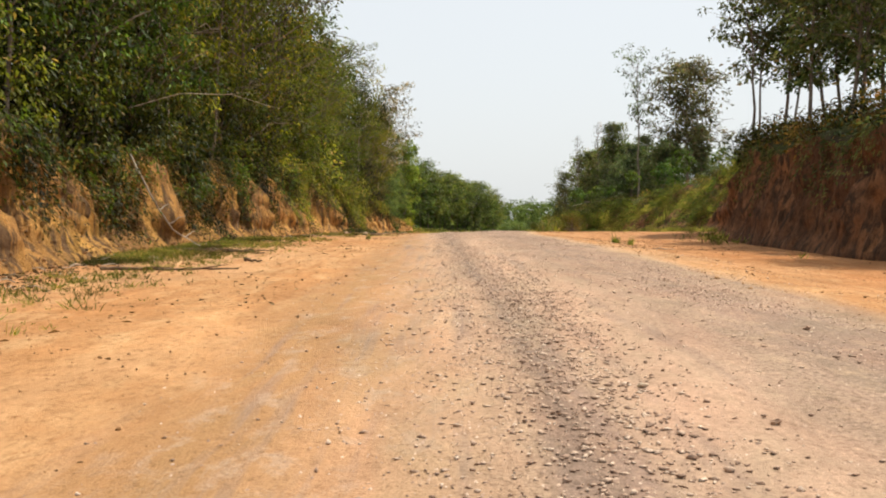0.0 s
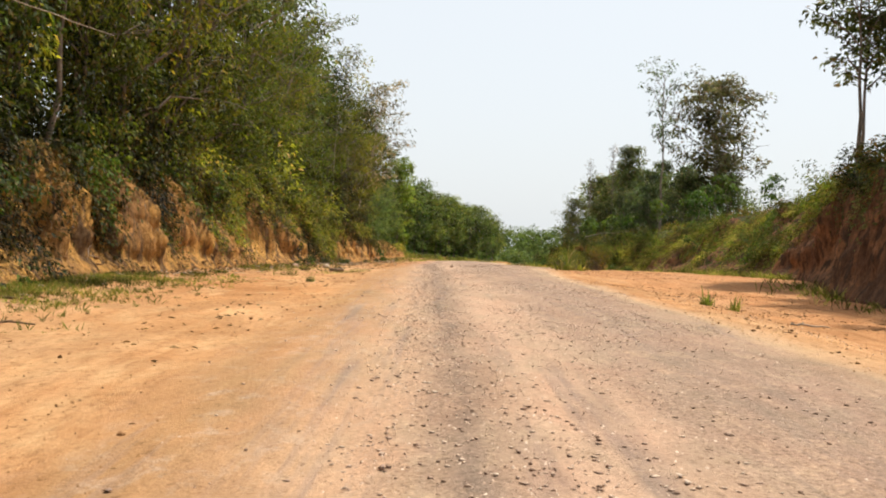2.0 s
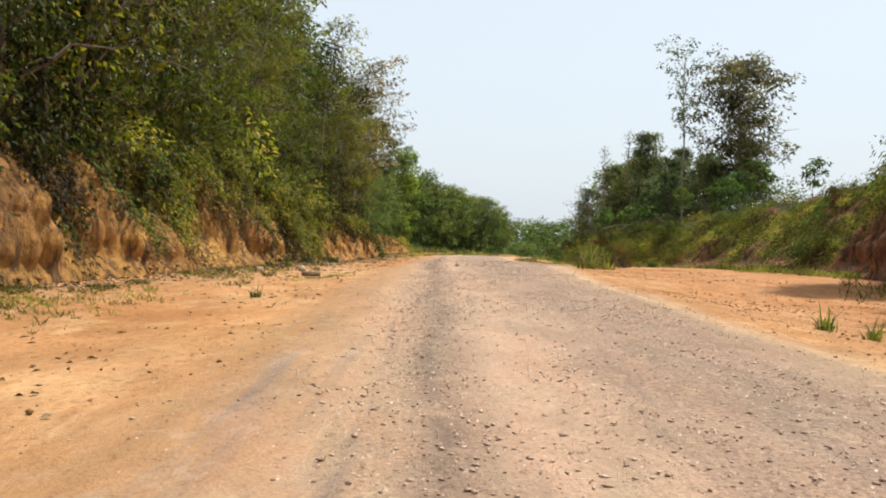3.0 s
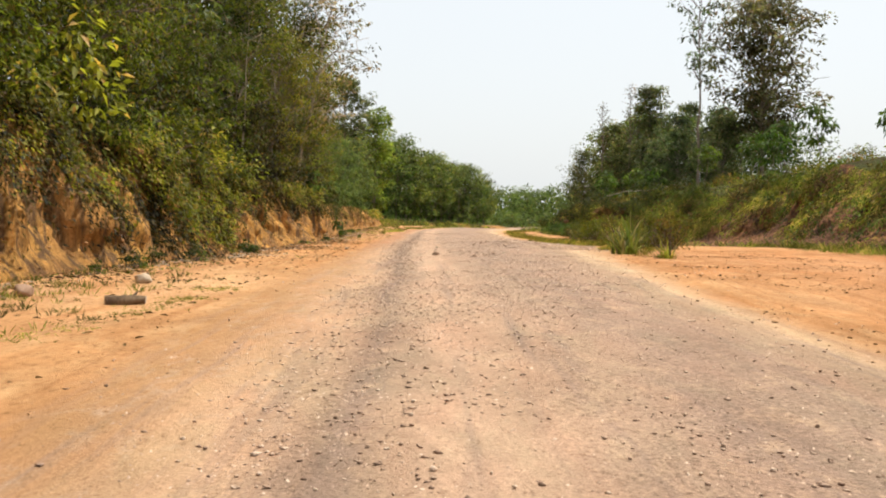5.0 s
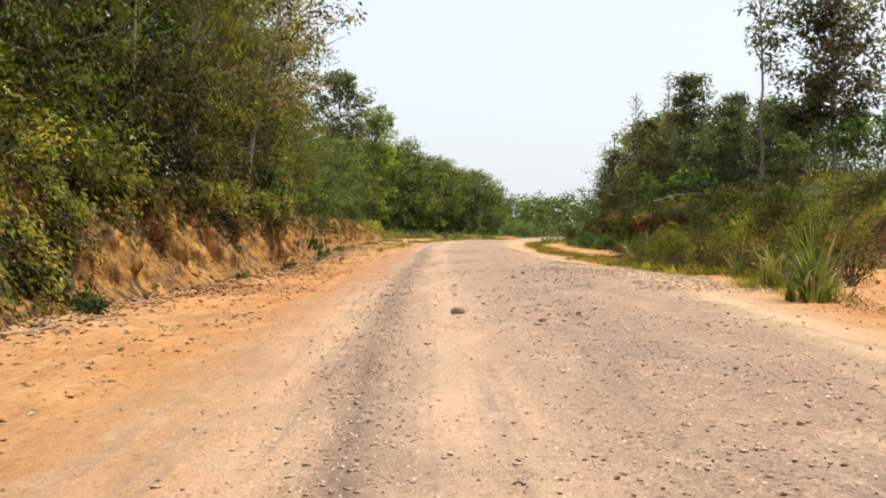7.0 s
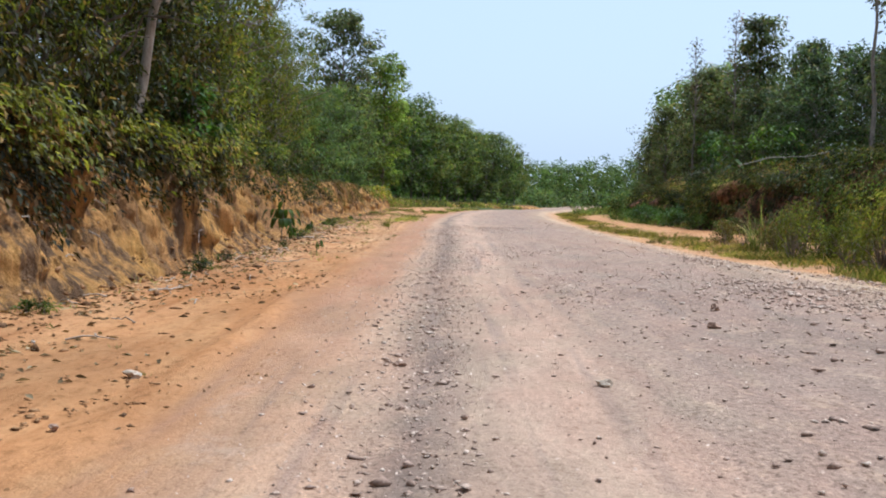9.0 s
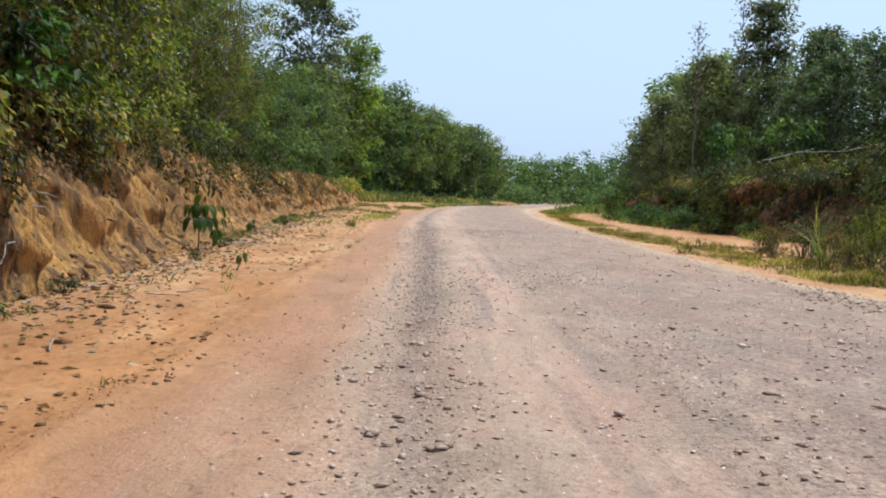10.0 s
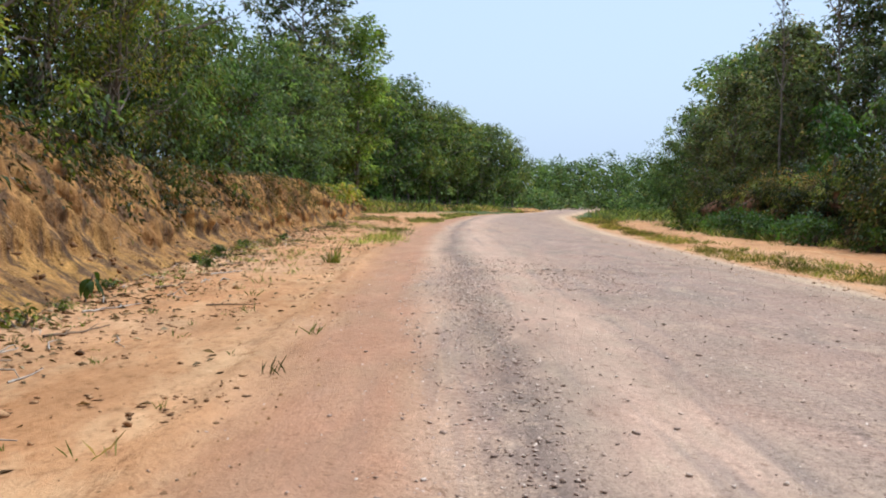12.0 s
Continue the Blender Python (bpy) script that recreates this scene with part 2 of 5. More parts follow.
    l.new(col, p.inputs["Base Color"])
    bump(n, l, p, mixed(n, l, 0.5, sfine, speck), 0.05, 0.8)
    return m


def bank_material(name, light, deep, crust, tall=0.1):
    m, n, l, p = material(name, 0.95, 0.1)
    rills = texture_noise(n, l, 2.3, (1, 1, tall), 6, 0.7, 0.25)
    thin = texture_noise(n, l, 5.0, (1, 1, tall), 4, 0.7)
    big = texture_noise(n, l, 0.35, (1, 1, 0.8), 4)
    fine = texture_noise(n, l, 18.0, (1, 1, 1), 5, 0.7)
    col = mixed(n, l, mask(n, l, big, 0.36, 0.62), light, deep)
    col = mixed(n, l, mask(n, l, rills, 0.47, 0.57), col, crust)
    wash = texture_noise(n, l, 0.5, (1, 1, 0.6), 5, 0.65, 0.5)
    col = mixed(n, l, mask(n, l, wash, 0.50, 0.66), col, tuple(0.5 * (a + b) for a, b in zip(deep, crust)))
    col = mixed(n, l, 0.5, col, ramp(n, l, thin, [(0.36, grey(0.35)), (0.64, grey(1.35))]), "MULTIPLY")
    col = mixed(n, l, 0.5, col, ramp(n, l, fine, [(0.3, grey(0.5)), (0.7, grey(1.3))]), "MULTIPLY")
    l.new(col, p.inputs["Base Color"])
    crumb = texture_noise(n, l, 5.0, (1, 1, 0.6), 6, 0.75)
    bump(n, l, p, crumb, 0.22, 1.0)
    return m


def leaf_material(name, dark, mid, lit, dry, dry_share=0.08, gloss=0.45, through_share=0.35):
    """Leaves that differ blade by blade, clumps painted lit or shaded, and let some light through."""
    m, n, l, p = material(name, gloss + 0.15, 0.2)
    geo = n.new("ShaderNodeNewGeometry")
    info = n.new("ShaderNodeObjectInfo")
    per = geo.outputs["Random Per Island"]
    soft_dark = tuple(0.6 * a + 0.4 * b for a, b in zip(dark, mid))
    soft_lit = tuple(0.7 * a + 0.3 * b for a, b in zip(lit, mid))
    col = ramp(n, l, per, [(0.0, soft_dark), (0.45, mid), (0.9 - dry_share, soft_lit), (0.97 - dry_share, dry), (1.0, dry)])
    # sunlit clumps and dark hollows of the crown, multiplied into the leaf colour
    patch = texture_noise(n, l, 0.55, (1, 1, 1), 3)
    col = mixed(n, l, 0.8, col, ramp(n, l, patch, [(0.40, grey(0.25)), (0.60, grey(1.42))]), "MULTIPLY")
    shade_mass = texture_noise(n, l, 0.21, (1, 1, 0.8), 2)
    col = mixed(n, l, 0.75, col, ramp(n, l, shade_mass, [(0.38, (0.42, 0.45, 0.42)), (0.62, (1.4, 1.34, 1.2))]), "MULTIPLY")
    tone = ramp(n, l, info.outputs["Random"], [(0.0, (0.72, 0.84, 0.82)), (0.5, (1.0, 1.0, 1.0)), (1.0, (1.28, 1.14, 0.95))])
    col = mixed(n, l, 1.0, col, tone, "MULTIPLY")
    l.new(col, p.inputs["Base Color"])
    tr = n.new("ShaderNodeBsdfTranslucent")
    l.new(mixed(n, l, 1.0, col, (1.25, 1.3, 0.6), "MULTIPLY"), tr.inputs["Color"])
    mx = n.new("ShaderNodeMixShader")
    mx.inputs[0].default_value = through_share
    l.new(p.outputs[0], mx.inputs[1])
    l.new(tr.outputs[0], mx.inputs[2])
    l.new(mx.outputs[0], n["Material Output"].inputs["Surface"])
    return m


def bark_material(name, pale, dark):
    m, n, l, p = material(name, 0.9, 0.15)
    a = texture_noise(n, l, 3.0, (1, 1, 0.4), 5, 0.7)
    b = texture_noise(n, l, 20.0, (1, 1, 0.25), 4, 0.7)
    col = ramp(n, l, a, [(0.35, dark), (0.62, pale)])
    col = mixed(n, l, 0.6, col, ramp(n, l, b, [(0.3, grey(0.5)), (0.7, grey(1.3))]), "MULTIPLY")
    l.new(col, p.inputs["Base Color"])
    bump(n, l, p, b, 0.02, 0.8)
    return m


def stone_material(name, stops):
    m, n, l, p = material(name, 0.95, 0.08)
    geo = n.new("ShaderNodeNewGeometry")
    col = ramp(n, l, geo.outputs["Random Per Island"], stops)
    fine = texture_noise(n, l, 60.0, (1, 1, 1), 4, 0.7)
    col = mixed(n, l, 0.5, col, ramp(n, l, fine, [(0.3, grey(0.6)), (0.7, grey(1.25))]), "MULTIPLY")
    l.new(col, p.inputs["Base Color"])
    bump(n, l, p, fine, 0.01, 0.7)
    return m


def forest_floor_material():
    m, n, l, p = material("forest_floor", 0.95, 0.1)
    a = texture_noise(n, l, 0.8, (1, 1, 1), 5, 0.7)
    b = texture_noise(n, l, 9.0, (1, 1, 1), 5, 0.7)
    col = ramp(n, l, a, [(0.36, (0.075, 0.050, 0.026)), (0.52, (0.070, 0.075, 0.024)), (0.66, (0.12, 0.115, 0.035))])
    col = mixed(n, l, 0.7, col, ramp(n, l, b, [(0.3, grey(0.4)), (0.7, grey(1.35))]), "MULTIPLY")
    l.new(col, p.inputs["Base Color"])
    bump(n, l, p, b, 0.15, 1.0)
    return m


FLOOR = forest_floor_material()
SOIL = soil_ground_material()
ROAD = road_material()
BANK_L = bank_material("ochre_bank_soil", (0.68, 0.37, 0.10), (0.52, 0.26, 0.085), (0.19, 0.112, 0.058))
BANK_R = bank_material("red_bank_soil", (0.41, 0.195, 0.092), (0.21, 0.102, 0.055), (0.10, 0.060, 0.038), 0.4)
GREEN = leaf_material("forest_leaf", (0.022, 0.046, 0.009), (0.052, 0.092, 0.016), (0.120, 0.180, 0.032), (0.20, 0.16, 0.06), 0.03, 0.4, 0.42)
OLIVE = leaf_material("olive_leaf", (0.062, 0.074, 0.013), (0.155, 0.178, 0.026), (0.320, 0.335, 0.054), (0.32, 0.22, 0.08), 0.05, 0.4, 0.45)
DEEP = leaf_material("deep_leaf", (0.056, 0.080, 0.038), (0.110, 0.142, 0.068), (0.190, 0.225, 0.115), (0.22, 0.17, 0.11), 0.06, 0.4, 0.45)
# dimmed green: the shade of the forest edge is put into the colour
SHADED_WOOD = leaf_material("shaded_wood_leaf", (0.020, 0.027, 0.007), (0.045, 0.062, 0.012), (0.125, 0.150, 0.028), (0.20, 0.14, 0.05), 0.06, 0.4, 0.38)
# near-black: shade inside the wood and under the trees, put into the colour
SHADED_UNDER = leaf_material("shaded_understory_leaf", (0.012, 0.015, 0.005), (0.034, 0.034, 0.010), (0.075, 0.078, 0.018), (0.13, 0.085, 0.035), 0.12, 0.5, 0.3)
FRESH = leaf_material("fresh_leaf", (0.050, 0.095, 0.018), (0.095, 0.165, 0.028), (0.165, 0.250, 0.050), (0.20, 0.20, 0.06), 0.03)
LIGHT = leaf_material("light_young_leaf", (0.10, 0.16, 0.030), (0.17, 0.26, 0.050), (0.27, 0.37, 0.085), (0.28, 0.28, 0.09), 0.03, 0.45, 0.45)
# paler and bluer green: distance haze put into the leaf colour
FAR = leaf_material("hazed_far_leaf", (0.078, 0.110, 0.038), (0.140, 0.187, 0.062), (0.215, 0.262, 0.090), (0.22, 0.20, 0.08), 0.05, 0.45, 0.45)
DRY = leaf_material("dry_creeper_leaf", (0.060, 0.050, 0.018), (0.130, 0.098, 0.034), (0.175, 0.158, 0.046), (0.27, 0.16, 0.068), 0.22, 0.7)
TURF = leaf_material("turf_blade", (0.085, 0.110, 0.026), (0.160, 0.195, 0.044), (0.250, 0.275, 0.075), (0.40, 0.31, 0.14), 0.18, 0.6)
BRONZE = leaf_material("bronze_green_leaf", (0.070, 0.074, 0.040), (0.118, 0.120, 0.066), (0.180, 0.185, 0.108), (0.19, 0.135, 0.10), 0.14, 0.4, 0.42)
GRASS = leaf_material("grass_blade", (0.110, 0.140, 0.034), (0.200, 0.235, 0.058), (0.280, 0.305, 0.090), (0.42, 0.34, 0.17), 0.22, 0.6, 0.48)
BARK = bark_material("grey_brown_bark", (0.26, 0.21, 0.16), (0.10, 0.075, 0.055))
PALE_BARK = bark_material("pale_dead_wood", (0.52, 0.45, 0.36), (0.28, 0.22, 0.16))
LOG_BARK = bark_material("log_bark", (0.22, 0.15, 0.09), (0.09, 0.06, 0.04))
GRAVEL = stone_material("road_gravel", [(0.0, (0.28, 0.188, 0.135)), (0.35, (0.43, 0.295, 0.215)), (0.75, (0.56, 0.405, 0.30)), (1.0, (0.72, 0.56, 0.43))])
CLOD = stone_material("soil_clods", [(0.0, (0.13, 0.075, 0.04)), (0.5, (0.27, 0.14, 0.06)), (1.0, (0.46, 0.26, 0.12))])

# ---- the lie of the land ----
PROF_Y = [-80, -30, 0, 9.4, 18.5, 27.7, 46, 60, 74, 84, 93, 103, 112, 120, 134, 161, 190, 223, 260, 300, 400, 600]
PROF_Z = [-1.4, -0.7, 0.0, 0.30, 0.50, 0.68, 0.94, 1.02, 1.0, 0.93, 0.88, 0.82, 0.74, 0.67, 0.60, 0.44, 0.20, -0.22, -0.85, -1.4, -1.9, -2.2]
fine_y = np.arange(-80, 600, 0.5)
fine_z = np.interp(fine_y, PROF_Y, PROF_Z)
fine_z = np.convolve(np.pad(fine_z, 12, mode="edge"), np.hanning(25) / np.hanning(25).sum(), mode="valid")


def profile(y):
    return np.interp(y, fine_y, fine_z)


def bend(y):
    """How far the road has swung to the right at y."""
    s = np.maximum(np.asarray(y, float) - 136, 0)
    return 0.00095 * s * s / (1 + s / 420)


def ground_z(x, y):
    lat = np.asarray(x, float) - bend(y)
    bay = sstep(60, 72, y) * sstep(122, 96, y)
    z = profile(y) - 0.28 * sstep(6.3, 9.5, lat) * (1 - bay) + 0.17 * bay * sstep(1.0, 6.5, lat) + (0.10 + 0.2 * sstep(150, 180, y)) * sstep(3.0, 9.0 - 4.0 * sstep(140, 170, y), -lat)
    near = sstep(420, 220, np.hypot(x, np.asarray(y) - 90))
    return z + near * (0.10 * (fnoise(np.asarray(x) * 0.35, np.asarray(y) * 0.2, 3) - 0.5) + 0.05 * (fnoise(np.asarray(x) * 1.3, np.asarray(y) * 0.8, 5) - 0.5))


def axis_steps(lo, hi, step, far):
    mid = np.arange(lo, hi + step / 2, step)
    out, d = [], step
    x = hi
    while x < far:
        d *= 1.35
        x += d
        out.append(x)
    low, d, x = [], step, lo
    while x > -far:
        d *= 1.35
        x -= d
        low.append(x)
    return np.concatenate([low[::-1], mid, out])


# the road lies a little proud of the soil, its edges run under it
ROAD_L, ROAD_R = -2.7, 6.6


def spread(y):
    """The right half widens past the sandy bay."""
    return 1 + 0.52 * sstep(68, 98, y)


def lane(lat, y):
    """Metres across the road, as if it were of one width."""
    lat = np.asarray(lat, float)
    return np.where(lat > 2, 2 + (lat - 2) / spread(y), lat)


def lane_shift(y):
    """How far the wheel lanes lie to the right of the road's own line."""
    return np.interp(y, [0, 12, 30, 55, 73, 92, 105, 118], [1.25, 1.25, 0.9, 0.65, 0.42, 0.12, 0.22, 0.36])


gx, gy = axis_steps(-12, 24, 0.5, 2600), axis_steps(-8, 200, 0.7, 2600)
GX, GY = np.meshgrid(gx, gy)
G_LAT = GX - bend(GY)
G_LAT = lane(G_LAT, GY)
GZ = ground_z(GX, GY) - 0.09 * sstep(-2.7, -2.2, G_LAT) * sstep(6.6, 6.1, G_LAT) * sstep(400, 380, GY)
ground = part("ground", mesh_of("ground", np.stack([GX, GY, GZ], -1).reshape(-1, 3), grid_faces(len(gy), len(gx)), SOIL, True))
tagged(ground, "bare orange soil with tyre marks, reaching to the horizon", "ground", kind="structure")

def road_z(across, y):
    """The soil's own surface plus a low crown that runs out at both edges."""
    lat = lane(across, y)
    rise = 0.13 * sstep(-2.7, 1.6, lat) * sstep(6.6, 3.4, lat) - 0.015
    ruts = -0.035 * np.exp(-((lat + 0.45) / 0.35) ** 2) - 0.025 * np.exp(-((lat - 1.3) / 0.4) ** 2)
    body = sstep(-2.5, -1.6, lat) * sstep(6.4, 5.5, lat)
    grain = 0.05 * (fnoise(lat * 0.8, y * 0.3, 11) - 0.5) + 0.03 * (fnoise(lat * 3.1, y * 2.2, 13) - 0.5)
    ridge = 0.09 * np.exp(-((y - 133.3 - 0.3 * np.sin(lat)) / 0.28) ** 2) * sstep(-0.6, 0.4, lat) * sstep(3.6, 2.6, lat)
    berm = 0.05 * np.exp(-((lat + 2.42) / 0.13) ** 2) * sstep(84, 96, y) * (0.5 + fnoise(lat, y * 0.4, 15, 2))
    return ground_z(across + bend(y), y) + rise + body * (ruts + grain) + ridge + berm


road_lat = np.concatenate([np.arange(ROAD_L, -2.1, 0.08), np.linspace(-2.1, ROAD_R, 40)])
road_y = np.concatenate([np.arange(-40, 0, 1.0), np.arange(0, 132, 0.4), np.arange(132, 135, 0.1), np.arange(135, 150, 0.4), np.arange(150, 420, 1.0)])
RL, RY = np.meshgrid(road_lat, road_y)
RX = np.where(RL > 2, 2 + (RL - 2) * spread(RY), RL)
road = part("road", mesh_of("road", np.stack([RX + bend(RY), RY, road_z(RX, RY)], -1).reshape(-1, 3), grid_faces(len(road_y), len(road_lat)), ROAD, True,
                            uv={"Lanes": np.stack([RL - lane_shift(RY), RY], -1).reshape(-1, 2), "Across": np.stack([RL, RY], -1).reshape(-1, 2)}))
tagged(road, "dusty unpaved road of packed laterite and grey gravel", "road", kind="structure")


def surface_z(x, y):
    lat = x - bend(y)
    g = ground_z(x, y)
    q = lane(lat, y)
    inside = (q > ROAD_L) & (q < ROAD_R)
    return np.where(inside, np.maximum(g - 0.08, road_z(lat, y)), g)


class Bank:
    """A cut bank: a foot line, a height and a slope along it, rilled by rain."""

    def __init__(self, path, side, seed, step=0.24):
        P = np.array(path, float)
        s = np.concatenate([[0], np.cumsum(np.hypot(*np.diff(P[:, :2], axis=0).T))])
        fine = np.interp([82.0, 165.0], P[:, 1], s) if side < 0 else (0, 0)
        self.s = np.concatenate([np.arange(0, fine[0], step), np.arange(fine[0], fine[1], 0.45 * step), np.arange(fine[1], s[-1], step)])
        n_s = self.s
        self.s = np.arange(0, s[-1], 0.15)
        cols = [np.interp(self.s, s, P[:, k]) for k in range(4)]
        ker = np.hanning(31) / np.hanning(31).sum()
        self.x, self.y, self.h, self.run = [np.convolve(np.pad(c, 15, mode="edge"), ker, mode="valid") for c in cols]
        tx, ty = np.gradient(self.x), np.gradient(self.y)
        n = np.hypot(tx, ty)
        self.bx, self.by = -side * -ty / n, -side * tx / n
        ker = np.hanning(61) / np.hanning(61).sum()
        self.bx, self.by = [np.convolve(np.pad(c, 30, mode="edge"), ker, mode="valid") for c in (self.bx, self.by)]
        self.side, self.seed, self.mesh_s = side, seed, n_s

    def at(self, s, v):
        """Point on the face: v 0 at the foot, 1 at the brow."""
        x, y, h, run, bx, by = [np.interp(s, self.s, a) for a in (self.x, self.y, self.h, self.run, self.bx, self.by)]
        h = h * (0.86 + 0.28 * fnoise(s * 0.12, 0 * s, self.seed + 1)) if self.side < 0 else h * (0.74 + 0.36 * fnoise(s * 0.11, 0 * s, self.seed + 1) + 0.24 * vnoise(s * 0.42, 0 * s, self.seed + 9))
        lean = run * (0.45 * sstep(0, 0.16, v) * 0.55 + 0.75 * np.clip(v, 0, None) ** 1.6)
        rill = 1 - np.abs(2 * fnoise(s * 0.28 + 0.25 * v, v * 0.7, self.seed + 2, 2) - 1)
        rib = 1 - np.abs(2 * fnoise(s * 1.25 + 0.15 * v, v * 1.1, self.seed + 3, 2) - 1)
        flute = np.abs(2 * vnoise(s * 2.6 + 0.2 * v, v * 0.8, self.seed + 7) - 1)
        crag = np.abs(2 * fnoise(s * 1.9, v * 3.2, self.seed + 8, 3) - 1)
        lump = fnoise(s * 2.2, v * 6, self.seed + 4, 3) - 0.5
        body = sstep(0.03, 0.3, v) * sstep(1.15, 0.75, v)
        rough = 1.0 + sstep(68, 58, y) * (0.9 - 1.1 * np.clip(v, 0, 1)) if self.side < 0 else 1.0 + 1.4 * sstep(62, 74, y)
        off = lean + body * (rough * (rill - 0.6) + 0.45 * (rib - 0.6) - (0.46 if self.side < 0 else 0.15) * flute - (0.42 if self.side < 0 else 0.6) * crag + 0.2) + (0.30 + 0.10 * run) * lump * sstep(0, 0.1, v)
        foot = 0.35 * (fnoise(s * 0.5, 0 * s, self.seed + 5) - 0.5)
        px, py = x + bx * (off + foot), y + by * (off + foot)
        pz = ground_z(x, y) - 0.1 + (h + 0.1) * np.clip(v, 0, None) ** 0.92
        return np.stack([px, py, pz], -1)

    def brow(self, s):
        return self.at(np.asarray(s, float), np.ones_like(np.asarray(s, float)))

    def s_at_y(self, y):
        return np.interp(y, self.y, self.s)

    def object(self, name, material, top_material, label, back=70.0):
        vs = np.concatenate([[-0.06, 0.0, 0.03, 0.07], np.linspace(0.11, 1.0, 30 if self.side < 0 else 17)])
        ms = self.mesh_s
        S, V = np.meshgrid(ms, vs)
        mbx, mby, mh = [np.interp(ms, self.s, a) for a in (self.bx, self.by, self.h)]
        face = self.at(S, V)
        top = face[-1]
        rows = [face]
        for d, up in ((0.5, 0.16), (1.2, 0.30), (2.5, 0.5), (5, 0.8), (10, 1.3), (22, 2.2), (back, 3.0), (back + 14, -6.0)):
            w = sstep(0, 12, d)
            q = top.copy()
            q[:, 0] += d * ((1 - w) * mbx + w * self.side)
            q[:, 1] += d * (1 - w) * mby
            q[:, 2] += up * (0.6 + 0.8 * fnoise(q[:, 0] * 0.3, q[:, 1] * 0.3, self.seed + 6)) * np.clip(mh / 3, 0.15, 1)
            rows.append(q[None])
        top_rows = np.concatenate([rows[0][-1:]] + rows[1:])
        made = []
        for nm, G, mat in ((name, rows[0], material), (name + "_top", top_rows, top_material)):
            f = grid_faces(G.shape[0], G.shape[1])
            if self.side < 0:
                f = f[:, ::-1]
            made.append(part(nm, mesh_of(nm, G.reshape(-1, 3), f, mat, True)))
        tagged(made[0], label, "earth bank", kind="structure")
        tagged(made[1], "shaded forest floor of weeds and dead leaves", "forest floor", kind="structure")


# foot x, foot y, height, run of the slope
left_bank = Bank([(-8.2, -46, 0.1, 1.6), (-8.2, -28, 3.4, 1.6), (-8.2, 5, 3.4, 1.6), (-8.5, 20, 3.2, 1.7), (-9.0, 30, 3.0, 1.5), (-9.0, 45, 3.0, 1.3), (-8.0, 55, 3.3, 1.5),
                  (-7.2, 68, 3.9, 1.9), (-6.4, 78, 3.6, 1.7), (-5.9, 90, 2.8, 1.5), (-5.2, 100, 2.8, 1.3), (-5.4, 114, 2.8, 1.5),
                  (-5.7, 122, 3.0, 2.4), (-6.0, 130, 3.4, 3.4), (-6.3, 141, 2.6, 2.6), (-6.4, 152, 2.2, 1.7), (-5.7, 165, 2.0, 1.4),
                  (-4.7, 181, 1.6, 1.2), (-5.6, 187, 1.3, 1.6), (-7.4, 194, 1.1, 2.2), (-6.0, 222, 1.1, 1.6), (-3.5, 236, 0.9, 2.5), (1.5, 252, 0.8, 3), (9.5, 280, 0.8, 3), (22, 310, 0.8, 3)], -1, 100)
right_bank = Bank([(13.6, -44, 0.1, 1.3), (13.6, -24, 4.3, 1.3), (13.8, 30, 4.4, 1.3), (13.8, 40, 4.4, 1.2), (14.6, 50, 4.4, 1.2), (15.8, 58, 4.6, 1.3), (17.3, 65, 4.7, 1.4),
                   (19.4, 72, 4.9, 1.5), (20.6, 78, 4.9, 1.7), (20.6, 86, 4.4, 4.2), (19.6, 108, 4.2, 6.0), (19.2, 125, 3.9, 5.4), (18.6, 138, 3.3, 2.8),
                   (17.0, 150, 2.8, 1.6), (16.4, 165, 2.6, 1.5), (16.8, 181, 2.3, 1.6), (18.5, 190, 1.9, 1.8), (24, 198, 1.5, 2.2), (40, 204, 1.3, 2.5)], 1, 300, 0.22)
left_bank.object("bank_left", BANK_L, FLOOR, "rain-furrowed ochre earth bank cut along the road")
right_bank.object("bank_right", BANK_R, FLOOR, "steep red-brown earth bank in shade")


# ---- plants ----
def rand_dirs(r, n):
    return unit(r.normal(size=(n, 3)))


def clump_leaves(r, centres, radius, per, length, width, flat=0.7, droop=0.35):
    """Leaves round the clump centres, pointing outwards and a little down."""
    n = len(centres)
    C = np.repeat(centres, per, axis=0)
    R = np.repeat(np.broadcast_to(radius, (n,)), per)[:, None]
    d = rand_dirs(r, n * per)
    rad = r.random((n * per, 1)) ** 0.38
    P = C + d * rad * R * np.array([1, 1, flat])
    axis = d * np.array([1, 1, 0.3]) + 0.6 * rand_dirs(r, n * per) - np.array([0, 0, droop])
    up = np.array([0, 0, 0.6]) + 0.32 * rand_dirs(r, n * per) + 1.2 * d
    L = length * (0.65 + 0.7 * r.random(n * per))
    return leaf_blades(P, axis, up, L, L * width)


def bowed(r, a, b, bow, k=6, wob=0.0):
    s = np.linspace(0, 1, k)[:, None]
    p = a + (b - a) * s
    p[:, 2] += bow * np.sin(np.linspace(0, math.pi, k))
    p[1:-1] += r.normal(size=(k - 2, 3)) * wob
    return p


